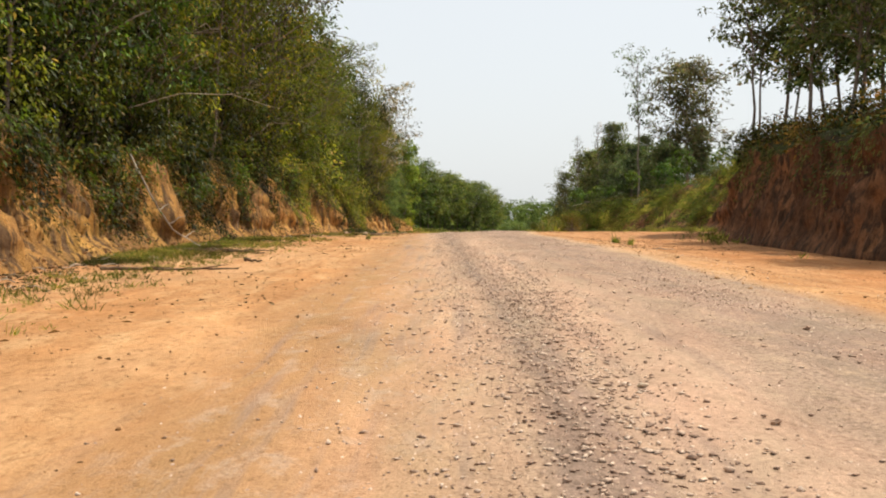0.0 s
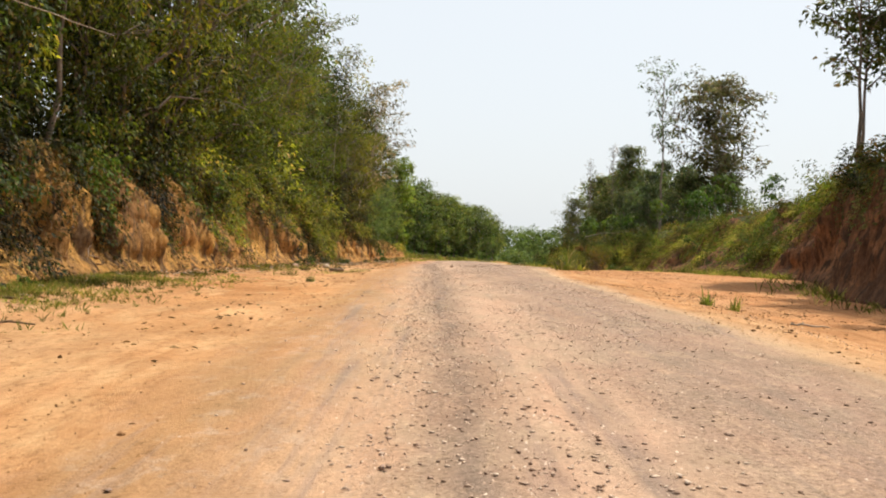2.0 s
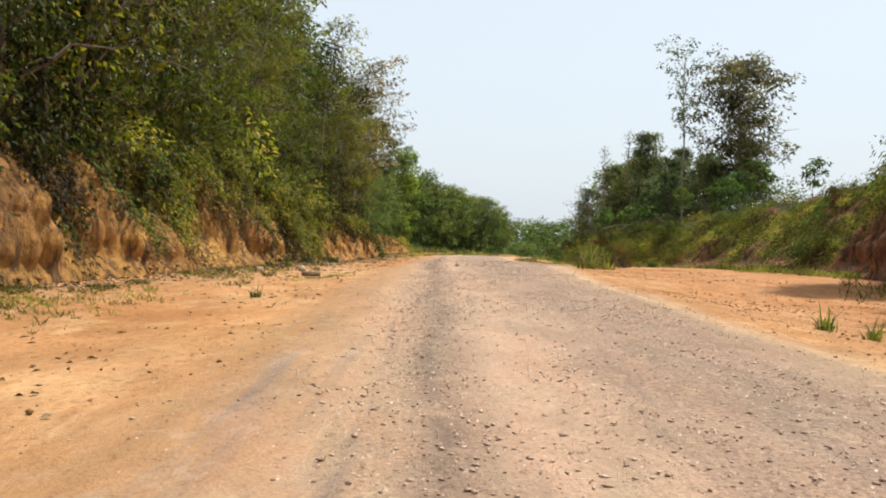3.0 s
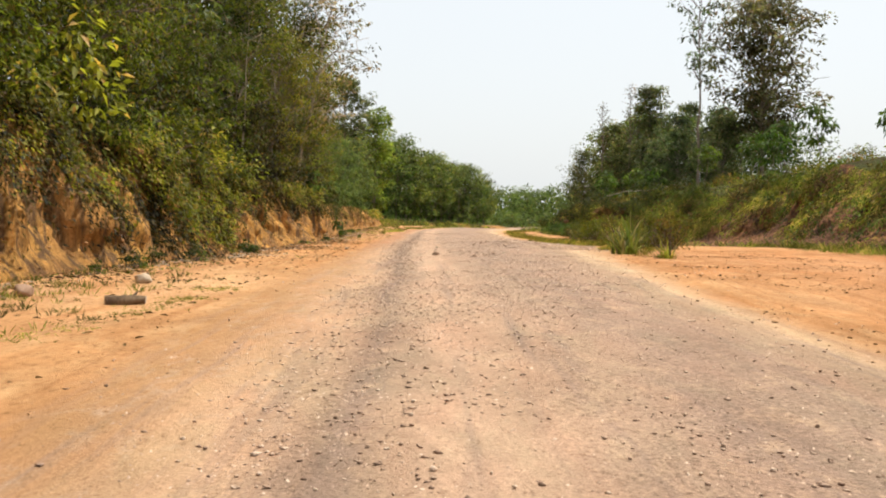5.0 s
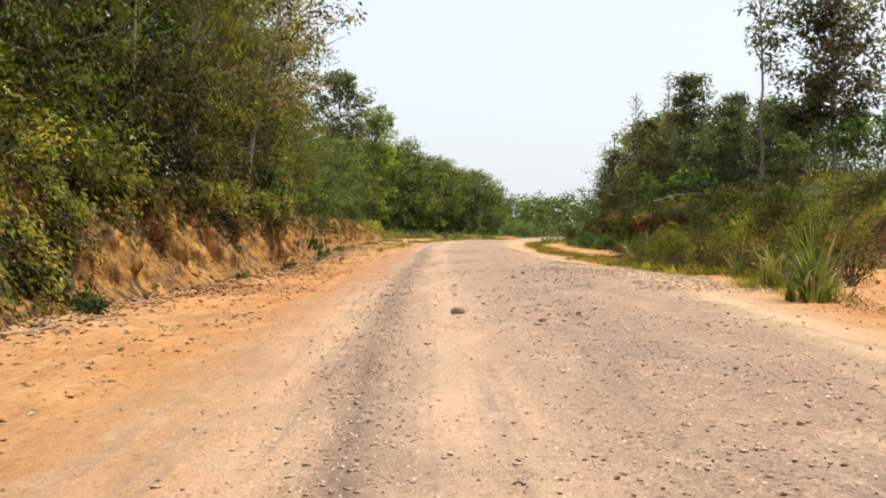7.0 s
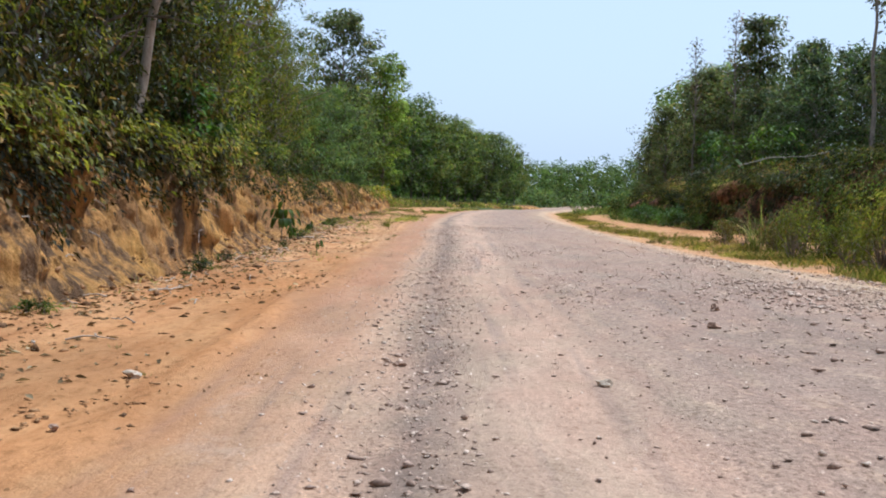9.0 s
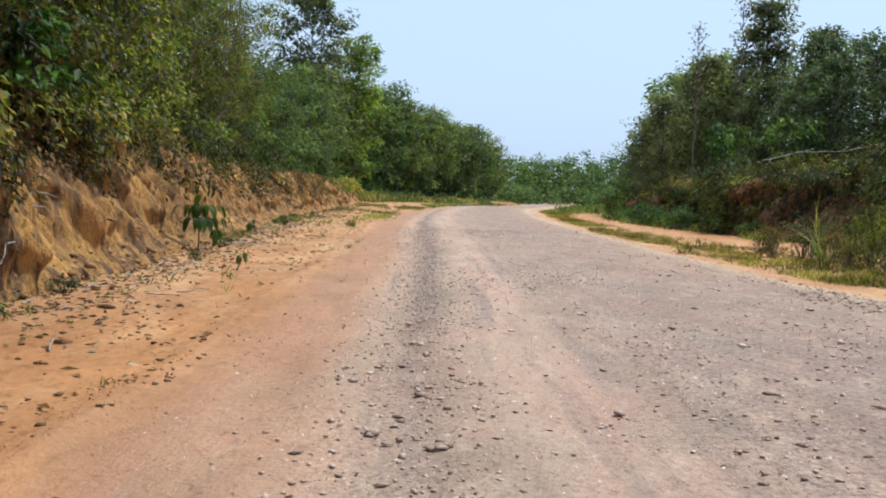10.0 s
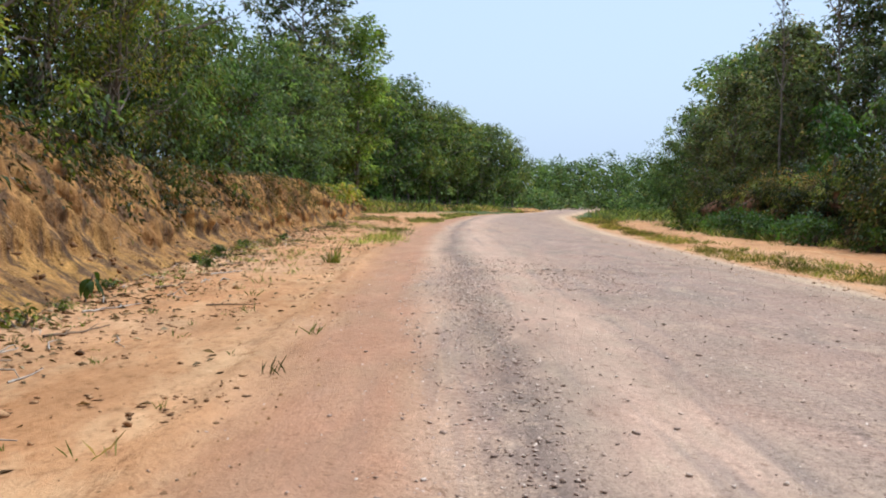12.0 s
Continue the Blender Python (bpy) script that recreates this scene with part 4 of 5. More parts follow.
dark = [
    tree("dark_tree", "dark bushy tree with a pointed top", 53, 17.0, 1.5, 5.0, 0.40, DEEP, limbs=44, clumps=6, per=24, clump_r=0.85, shape="cone", trunk_r=0.24, leaf_w=0.5),
    tree("dark_tree", "dark rounded tree on the bank", 54, 13.5, 1.0, 3.8, 0.42, DEEP, limbs=32, clumps=6, per=22, clump_r=0.9, trunk_r=0.2, leaf_w=0.5),
]
put_out(dark, [(k, x, y, float(np.interp(y, [165, 180, 190, 198, 205], [3.4, 3.2, 3.0, 2.2, 0.1])), turn, sc, 1.0) for k, x, y, turn, sc in (
        (0, 30.2, 187, 0, 1.02), (0, 35.8, 188, 2, 0.88), (1, 26.0, 189, 1, 0.88), (1, 22.6, 192, 3, 0.72), (1, 40.5, 190, 4, 1.2), (1, 33, 182, 5, 0.9), (1, 38, 178, 2, 1.0),
        (1, 29, 196, 0.5, 0.9), (0, 46, 190, 1, 1.0), (1, 41, 165, 1.5, 0.85), (1, 27.5, 200, 0.9, 0.8), (1, 28.6, 181, 2.9, 0.75), (1, 30.5, 171, 0.3, 0.8), (1, 33.5, 163, 4.3, 0.85),
        (1, 28.2, 174, 5.2, 0.6), (1, 36.0, 171, 1.9, 0.95), (1, 24.0, 205, 2.6, 0.75), (1, 32.0, 178, 3.6, 1.02))], "dark trees on the right")
beyond = [
    tree("rubber_tree", "rounded green plantation tree inside the bend", 35, 13.0, 0.8, 3.8, 0.42, FAR, limbs=28, clumps=5, per=28, twiggy=False, clump_r=0.95, leaf_w=0.5),
    tree("rubber_tree", "deep green plantation tree inside the bend", 36, 14.0, 1.0, 3.8, 0.42, FAR, limbs=28, clumps=5, per=28, twiggy=False, clump_r=0.95, leaf_w=0.5),
]
put_out(beyond, [(i % 2, x, y, float(ground_z(np.array(x), np.array(y))) - 0.1, 1.7 * i, sc, 1.0) for i, (x, y, sc) in enumerate([
    (38.2, 279, 0.95), (40.0, 270, 1.2), (37.6, 258, 1.15), (43.0, 262, 1.3), (36.0, 243, 1.15), (41.5, 248, 1.3), (45.5, 275, 1.2), (34.6, 228, 1.1), (39.5, 233, 1.2), (32.0, 216, 1.0), (46.0, 240, 1.3), (37.0, 218, 1.15)])],
    "plantation trees inside the bend")
bare = tree("bare_tree", "leafless dead tree with thin upright twigs", 55, 15.5, 7.0, 1.5, 0.3, DRY, limbs=26, clumps=3, per=2, clump_r=0.5, trunk_r=0.12, shape="cone", spread=1.2, split=True)
bare.matrix_basis = placed(23.8, 185, 2.6, 0, 1, 1)
copy_thing(bare, placed(27.4, 184, 3.0, 1.9, 1.08, 1.05))

# the dark thicket under the slender trees
r = np.random.default_rng(86)
y = 14 + 62 * r.random(620)
q = right_bank.brow(right_bank.s_at_y(y))
back = 0.2 + 9 * r.random(620) ** 1.3
C = np.stack([q[:, 0] + back, y, q[:, 2] + 0.16 * back + np.where(y < 62, 1.5, 1.3) * r.random(620) ** 1.8], -1)
for mat, sel, text in ((DRY, slice(0, 330), "brown tangled undergrowth on top of the red bank"), (DEEP, slice(330, 620), "grey-green thicket on top of the red bank")):
    V, F = clump_leaves(r, C[sel], 0.8 * (0.6 + 0.8 * r.random(len(C[sel]))), 32, 0.24, 0.5, flat=0.9)
    tagged(part("thicket", mesh_of("thicket", V, F, mat)), text, "thicket", kind="stuff")

# fresh shrubs on the right bank top
shrubs = [
    bush("shrub", "fresh green broad-leaved shrub", 61, 1.5, 0.25, FRESH, 20, 20, leaf_w=0.5),
    bush("shrub", "olive green shrub on the bank", 62, 1.7, 0.22, OLIVE, 22, 23),
    bush("shrub", "dark green low shrub", 63, 1.4, 0.22, OLIVE, 20, 20),
    bush("shrub", "dry brownish shrub on the bank slope", 66, 1.4, 0.19, DRY, 22, 24),
    bush("shrub", "dark green shrub hanging over the shaded bank", 69, 1.5, 0.20, SHADED_WOOD, 22, 25),
]
places = []
for k in range(64):
    y = 79 + 111 * rt.random()
    x, yy, z = right_place(y, 0.2 + 9 * rt.random() ** 1.5)
    if k % 2:
        q = right_bank.at(np.array([right_bank.s_at_y(y)]), np.array([0.1 + 0.8 * rt.random()]))[0]
        x, z = q[0] + 0.3, q[2] - 0.1
    places.append((rt.integers(0, 4), x, y, z, rt.random() * 6.28, 0.45 + 0.5 * rt.random(), (0.8 if y < 126 else 0.6) + 0.5 * rt.random()))
for k in range(62):
    y = 136 + 54 * rt.random()
    x, yy, z = right_place(y, -0.7 + 3.2 * rt.random() ** 1.3)
    places.append((rt.choice([0, 1, 2, 2, 3, 4, 4, 4]), x, y, z - 0.25, rt.random() * 6.28, 0.35 + 0.85 * rt.random() ** 1.6, 0.6 + 0.7 * rt.random()))
for k in range(44):
    y = 78 + 58 * rt.random()
    x, yy, z = right_place(y, 0.2 + 7 * rt.random())
    places.append((rt.choice([0, 1, 2, 3, 0]), x, y, z - 0.15, rt.random() * 6.28, 0.4 + 0.7 * rt.random() ** 1.5, 0.8 + 0.7 * rt.random()))
for k in range(24):
    y = 76 + 53 * rt.random()
    x, yy, z = right_place(y, -1.2 + 3.0 * rt.random())
    places.append((rt.integers(0, 4), x, y, z - 0.2, rt.random() * 6.28, 0.6 + 0.75 * rt.random(), 0.6 + 0.6 * rt.random()))
for k in range(28):
    y = 26 + 48 * rt.random()
    x, yy, z = right_place(y, -0.2 + 4.5 * rt.random() ** 1.4)
    places.append((rt.choice([4, 4, 4, 3, 2]), x, y, z - 0.15, rt.random() * 6.28, 0.5 + 0.6 * rt.random(), 0.7 + 0.6 * rt.random()))
put_out(shrubs, places, "shrubs on the right bank")
r = np.random.default_rng(84)
for seed, mat, text in ((1, OLIVE, "olive bracken covering the top of the bank"), (2, DRY, "dry brown bracken on top of the bank")):
    C = []
    for k in range(420):
        y = 66 + 128 * r.random()
        x, yy, z = right_place(y, 0.2 + 16 * r.random() ** 1.4)
        C.append((x, y, z + 0.15 + 0.8 * r.random() ** 2))
    V, F = clump_leaves(r, np.array(C), 0.7 * (0.5 + 1.0 * r.random(len(C))), 30, 0.2, 0.45, flat=0.6)
    tagged(part("bracken", mesh_of("bracken", V, F, mat)), text, "bracken", kind="stuff")
young = [tree("young_tree", "light green young tree with drooping broad leaves", 57, 4.2, 1.8, 0.9, 0.32, FRESH, limbs=9, clumps=3, per=12, clump_r=0.4, trunk_r=0.05, leaf_w=0.45, droop=0.7)]
put_out(young, [(0, x, y, right_place(y, 0)[2] + 0.2, k * 1.3, sc, 1.0) for k, (x, y, sc) in enumerate([
    (21.0, 168, 1.0), (22.6, 172, 1.2), (20.4, 160, 0.9), (23.8, 163, 1.25), (26.5, 168, 1.3), (25.5, 122, 1.1), (27.0, 116, 1.2), (28.2, 126, 1.3), (29.0, 110, 1.0), (27.5, 133, 1.2), (24.0, 134, 1.0)])],
    "young trees on the right bank")

edge = [
    bush("shrub", "leafy shrub on the brow of the bank", 64, 1.5, 0.15, OLIVE, 22, 42),
    bush("shrub", "olive shrub hanging over the bank", 65, 1.6, 0.15, SHADED_WOOD, 22, 42),
]
places = []
y = 58.0
while y < 94:
    x, yy, z = left_place(y, -0.1 + 0.9 * rt.random())
    places.append((rt.integers(0, 2), x, y, z, rt.random() * 6.28, 0.7 + 0.5 * rt.random(), 0.9))
    y += 3.4 + 3.0 * rt.random()
y = 56.0
while y < 98:
    x, yy, z = left_place(y, 1.3 + 1.6 * rt.random())
    places.append((rt.integers(0, 2), x, y, z - 0.1, rt.random() * 6.28, 1.15 + 0.6 * rt.random(), 1.3))
    y += 6.0 + 3.0 * rt.random()
# its near-black leaf colour carries the shade under the trees
dim = bush("shrub", "sparse shrub under the trees, shade put into its dark leaf colour", 67, 1.5, 0.16, SHADED_UNDER, 22, 34)
put_out(edge, places, "shrubs on the left brow")
places = []
y = 24.0
while y < 60:
    x, yy, z = left_place(y, 0.6 + 1.8 * rt.random())
    places.append((0, x, y, z - 0.1, rt.random() * 6.28, 0.8 + 0.7 * rt.random(), 1.3))
    y += 2.2 + 1.6 * rt.random()
put_out([dim], places, "shaded shrubs under the trees")
# fresh shrubs at the foot of the right-hand bank
verge_weed = [bush("shrub", "leggy olive weed on the grassy verge", 70, 0.9, 0.13, OLIVE, 22, 30, leaf_w=0.32, tall=1.0),
              bush("shrub", "half-dry brownish weed on the grassy verge", 73, 0.8, 0.12, DRY, 20, 28, leaf_w=0.35, tall=1.0)]
places = []
for k in range(46):
    y = 91 + 42 * rt.random()
    lo = float(np.interp(y, [90, 96, 108, 135], [10.2, 9.8, 10.2, 12.5]))
    x = lo + (float(np.interp(y, [92, 112, 122], [12.0, 13.5, 17.0])) - lo) * rt.random() ** 1.3
    places.append((int(rt.random() < 0.35), x, y, float(ground_z(np.array(x), np.array(y))) - 0.03, rt.random() * 6.28, 0.55 + 0.6 * rt.random(), 0.9 + 0.5 * rt.random()))
put_out(verge_weed, places, "weeds on the grassy verge")
foot = [bush("shrub", "fresh green shrub at the foot of the bank", 68, 1.1, 0.17, FRESH, 24, 36, tall=0.75)]
put_out(foot, [(0, float(np.interp(y, right_bank.y, right_bank.x)) - d, y, float(ground_z(np.array(float(np.interp(y, right_bank.y, right_bank.x)) - d), np.array(y))), 1.7 * i, sc, 1.0)
               for i, (y, d, sc) in enumerate([(152.0, 0.3, 0.9), (157.5, 0.5, 1.2), (160.0, 0.3, 1.4), (163.5, 0.5, 1.2), (166.5, 0.3, 1.5), (170.5, 0.6, 1.2), (173.0, 0.2, 1.4), (177.0, 0.5, 1.1), (180.5, 0.4, 1.3), (147.5, 0.3, 0.9), (128.0, 0.8, 0.8), (134.0, 0.7, 0.9), (119.0, 1.0, 0.7)])],
        "shrubs at the right bank's foot")

# ---- far woods ----
r = np.random.default_rng(81)
C = []
for k in range(470):
    x, y = -30 + 215 * r.random(), 360 + 60 * r.random() ** 1.5
    top = 10.0 + 4.0 * float(fnoise(x * 0.11, y * 0.1, 88, 2)) + 1.8 * r.random() + (2.0 if x > 90 else 0)
    for j in range(5):
        C.append((x + r.normal() * 1.6, y + r.normal(), -1.2 + top * (0.0 + 0.92 * (j + r.random()) / 5)))
for k in range(260):
    C.append((-20 + 150 * r.random(), 325 + 40 * r.random(), -1.0 + 3.2 * r.random()))
V, F = clump_leaves(r, np.array(C), 2.0 * (0.6 + 0.7 * r.random(len(C))), 34, 0.74, 0.55, flat=0.8)
tagged(part("distant_woods", mesh_of("distant_woods", V, F, FAR)), "distant green rubber plantation beyond the bend", "woods", kind="stuff")
C = [(-30 + 215 * r.random(), 405 + 20 * r.random(), -1.5 + 9.5 * r.random()) for k in range(420)]
V, F = clump_leaves(r, np.array(C), 2.6 * (0.6 + 0.7 * r.random(len(C))), 18, 2.0, 0.6, flat=0.8)
tagged(part("distant_woods", mesh_of("distant_woods", V, F, FAR)), "deep shaded inside of the distant plantation", "woods", kind="stuff")
C = []
for k in range(150):
    x, y = 44 + 90 * r.random(), 90 + 190 * r.random()
    top = 6 + 4 * r.random()
    for j in range(3):
        C.append((x + r.normal() * 1.6, y + r.normal(), 3.4 + top * (0.12 + 0.82 * (j + r.random()) / 3)))
V, F = clump_leaves(r, np.array(C), 1.9 * (0.6 + 0.7 * r.random(len(C))), 70, 0.5, 0.5, flat=0.8)
tagged(part("distant_woods", mesh_of("distant_woods", V, F, FAR)), "light green regrowth on the land behind the bank", "woods", kind="stuff")


# single trees that stand out along the left side
def lone(ob, x, y, z, turn=0.0, sc=1.0):
    ob.matrix_basis = placed(x, y, z, turn, sc)


RAGGED = leaf_material("ragged_pale_leaf", (0.10, 0.085, 0.035), (0.19, 0.17, 0.07), (0.30, 0.25, 0.13), (0.46, 0.33, 0.24), 0.34, 0.5, 0.4)
x0, y0, z0 = left_place(107, 0.4)
lone(tree("flowering_tree", "ragged tree with pale thin twigs reaching over the road", 91, 12.6, 3.0, 3.3, 0.24, RAGGED, bark=PALE_BARK, limbs=28, clumps=5, per=17, clump_r=0.5, lean=(2.6, 0.6), leaf_w=0.5, split=True), x0, y0, z0)
lone(tree("broad_tree", "tall dark tree rising above the forest edge", 92, 21.0, 7.0, 4.0, 0.42, DEEP, limbs=30, clumps=6, per=42, clump_r=0.9, trunk_r=0.28, leaf_w=0.5), -11.6, 204, 1.4)
lone(tree("fresh_tree", "light green young-leaved tree beside the bend", 93, 17.5, 2.0, 3.6, 0.42, LIGHT, limbs=26, clumps=6, per=42, clump_r=0.9, trunk_r=0.2, leaf_w=0.5), -7.9, 214, 1.0)
x0, y0, z0 = left_place(110, -0.2)
lone(bush("sapling", "bright green broad-leaved sapling on the bank", 94, 0.75, 0.24, FRESH, 22, 22, category="sapling", tall=1.2), x0 + 0.2, y0, z0 + 0.1)

# ---- stones and clods (stuff) ----
OCTA = np.array([(1, 0, 0), (0, 1, 0), (-1, 0, 0), (0, -1, 0), (0, 0, 1), (0, 0, -1)], float)
OCTA_F = np.array([(0, 1, 4), (1, 2, 4), (2, 3, 4), (3, 0, 4), (1, 0, 5), (2, 1, 5), (3, 2, 5), (0, 3, 5)])


def stones(name, label, r, x, y, size, mat, flat=0.6, sink=0.3, z=None):
    """Angular stones, each turned and dented its own way, half sunk into the surface."""
    n = len(x)
    z = surface_z(x, y) if z is None else z
    D = OCTA[None] * (0.7 + 0.6 * r.random((n, 6, 1))) + 0.28 * r.normal(size=(n, 6, 3))
    D = D * (0.65 + 0.7 * r.random((n, 1, 3))) * np.array([1, 1, flat])
    a = r.random(n) * 6.283
    c, s = np.cos(a)[:, None], np.sin(a)[:, None]
    X, Y = D[..., 0] * c - D[..., 1] * s, D[..., 0] * s + D[..., 1] * c
    V = np.stack([X, Y, D[..., 2]], -1) * (size[:, None, None] / 2)
    V[..., 0] += x[:, None]
    V[..., 1] += y[:, None]
    V[..., 2] += (z + size * flat * (0.5 - sink))[:, None]
    F = (np.arange(n)[:, None, None] * 6 + OCTA_F[None]).reshape(-1, 3)
    return tagged(part(name, mesh_of(name, V.reshape(-1, 3), F, mat)), label, "gravel", kind="stuff")


def chips(name, label, r, x, y, size, mat):
    """The smallest chips: four-sided points that stick out of the surface."""
    n = len(x)
    B = np.array([(1, 0, -0.3), (0, 1, -0.3), (-1, 0, -0.3), (0, -1, -0.3), (0, 0, 0.75)])[None] + 0.3 * r.normal(size=(n, 5, 3))
    V = B * size[:, None, None] * 0.6
    V += np.stack([x, y, surface_z(x, y)], -1)[:, None]
    F = (np.arange(n)[:, None, None] * 5 + np.array([(0, 1, 4), (1, 2, 4), (2, 3, 4), (3, 0, 4)])[None]).reshape(-1, 3)
    return tagged(part(name, mesh_of(name, V.reshape(-1, 3), F, mat)), label, "gravel", kind="stuff")


def picks(r, n, x_lo, x_hi, y_lo, y_hi, weight):
    x, y = x_lo + (x_hi - x_lo) * r.random(n), y_lo + (y_hi - y_lo) * r.random(n)
    keep = r.random(n) < weight(x, y)
    return x[keep], y[keep]


r = np.random.default_rng(101)


def gravel_share(x, y):
    x = lane(x, y)
    u = x - lane_shift(y)
    wide = np.where(u < -0.35, 0.75, 0.34) + 0.35 * sstep(40, 10, y)
    strip = 1.4 * np.exp(-((u + 0.35) / wide) ** 2) * (0.9 + 0.4 * sstep(26, 12, y))
    broad = 0.62 * sstep(-1.4, 0.4, x) * sstep(6.4, 4.2, x) + 0.05
    patch = sstep(0.50, 0.72, fnoise(x * 0.5, y * 0.16, 201, 3))
    heap = 0.9 * np.exp(-((x - 2.8) / 0.9) ** 2 - ((y - 82.5) / 2.2) ** 2) + 0.7 * np.exp(-((x - 4.6) / 2.0) ** 2 - ((y - 99) / 5) ** 2)
    heap = heap + 0.9 * np.exp(-((y - 133.3) / 0.35) ** 2) * sstep(-0.4, 0.4, x) * sstep(3.4, 2.6, x)
    return np.clip(strip + broad * (0.25 + 1.5 * patch) + heap, 0, 1)


gx1, gy1 = picks(r, 92000, -2.4, 8.8, 1.0, 140, gravel_share)
stones("gravel", "grey and tan gravel loose on the road", r, gx1, gy1, 0.016 + 0.042 * r.random(len(gx1)) ** 2.8, GRAVEL, flat=0.5, sink=0.22)
gx1, gy1 = picks(r, 8200, -1.4, 7.8, 76, 136, lambda x, y: np.clip(0.9 * np.exp(-((x - 2.8) / 0.8) ** 2 - ((y - 81.8) / 1.2) ** 2) + 0.8 * np.exp(-((x - 2.3) / 0.9) ** 2 - ((y - 87) / 3.5) ** 2) + 0.75 * np.exp(-((x - 4.8) / 1.8) ** 2 - ((y - 98) / 6) ** 2) + 1.1 * np.exp(-((x + 0.4) / 0.4) ** 2 - ((y - 95) / 10) ** 2) + 0.8 * np.exp(-((y - 133.3) / 0.4) ** 2) * (x > 0) * (x < 3.2), 0, 1))
stones("rubble", "loose angular stones scattered over the road", r, gx1, gy1, 0.035 + 0.075 * r.random(len(gx1)) ** 2.2, GRAVEL, flat=0.45, sink=0.2)
gx1, gy1 = picks(r, 115000, -2.4, 8.8, 1.0, 136, gravel_share)
chips("grit", "fine grey grit strewn over the road", r, gx1, gy1, 0.012 + 0.016 * r.random(len(gx1)), GRAVEL)
gx1, gy1 = picks(r, 16000, 0.0, 2.6, 2.0, 27, lambda x, y: np.exp(-((x - 0.95 - 0.02 * y) / 0.55) ** 2) * sstep(30, 10, y))
stones("gravel", "dense grey gravel in the wheel lane", r, gx1, gy1, 0.016 + 0.045 * r.random(len(gx1)) ** 2, GRAVEL, flat=0.5, sink=0.22)
gx1, gy1 = picks(r, 14000, -8.5, 14, 2.0, 150, lambda x, y: np.where((x < -2) | (x > 5.5), 0.25 + 0.9 * sstep(0.5, 0.7, fnoise(x * 0.4, y * 0.25, 205)), 0.0))
stones("soil_clod", "crumbled clods of orange soil on the verge", r, gx1, gy1, 0.018 + 0.07 * r.random(len(gx1)) ** 3.2, CLOD)
gx1, gy1 = picks(r, 72000, -8.5, 13, 2.0, 140, lambda x, y: np.where((x < -1.6) | (lane(x, y) > 5.5), 0.12 + 0.9 * sstep(0.5, 0.66, fnoise(x * 0.6, y * 0.3, 207)), 0.0))
chips("soil_crumb", "dark crumbs of soil and bark on the verge", r, gx1, gy1, 0.014 + 0.03 * r.random(len(gx1)) ** 1.5, CLOD)
gx1, gy1 = picks(r, 30000, -1.6, 1.6, 70, 134, lambda x, y: np.exp(-((x - lane_shift(y) + 0.35) / 0.30) ** 2) * (0.35 + 0.65 * fnoise(x * 0.7, y * 0.35, 209, 2)))
stones("gravel", "grey gravel swept up between the wheel lanes", r, gx1, gy1, 0.012 + 0.032 * r.random(len(gx1)) ** 2.4, GRAVEL, flat=0.6, sink=0.25)
gx1, gy1 = picks(r, 15000, 1.5, 8.6, 86, 116, lambda x, y: sstep(0.42, 0.66, fnoise(x * 0.6, y * 0.22, 217, 3)) * sstep(1.6, 3.4, x) * sstep(86, 91, y) * sstep(116, 104, y))
stones("rubble", "angular pinkish stones bedded in the rough right half of the road", r, gx1, gy1, 0.025 + 0.085 * r.random(len(gx1)) ** 2.6, GRAVEL, flat=0.38, sink=0.26)
gx1, gy1 = picks(r, 12000, -5.4, -2.2, 60, 140, lambda x, y: sstep(0.60, 0.74, fnoise(x * 0.9, y * 0.45, 218, 3)))
stones("bark_flake", "dark flakes of bark and clods strewn in patches on the verge", r, gx1, gy1, 0.02 + 0.06 * r.random(len(gx1)) ** 1.8, CLOD, flat=0.35, sink=0.2)
rb = np.random.default_rng(231)
gx1, gy1 = picks(rb, 9000, 6.6, 15, 40, 92, lambda x, y: sstep(0.56, 0.70, fnoise(x * 0.30, y * 1.1, 232, 3)) * sstep(6.6, 8.0, x))
stones("soil_clod", "dark clods and crusts in low ridges across the sandy bay", rb, gx1, gy1, 0.02 + 0.075 * rb.random(len(gx1)) ** 2, CLOD, flat=0.4, sink=0.15)
# rubble at the foot of the left bank
s1 = left_bank.s_at_y(8 + 150 * r.random(4200))
v1 = np.abs(r.normal(size=len(s1))) * 0.10
P1 = left_bank.at(s1, np.clip(v1, 0, 0.4))
P1[:, 0] += np.where(r.random(len(s1)) < 0.6, 0.75 * np.abs(r.normal(size=len(s1))), 0)
zz = np.where(v1 > 0.02, np.maximum(P1[:, 2], ground_z(P1[:, 0], P1[:, 1])), ground_z(P1[:, 0], P1[:, 1]))
zz = np.where(P1[:, 0] > np.interp(s1, left_bank.s, left_bank.x) + 0.1, ground_z(P1[:, 0], P1[:, 1]), zz)
stones("soil_clod", "fallen clods along the foot of the ochre bank", r, P1[:, 0], P1[:, 1], 0.03 + 0.14 * r.random(len(s1)) ** 4, CLOD, z=zz)


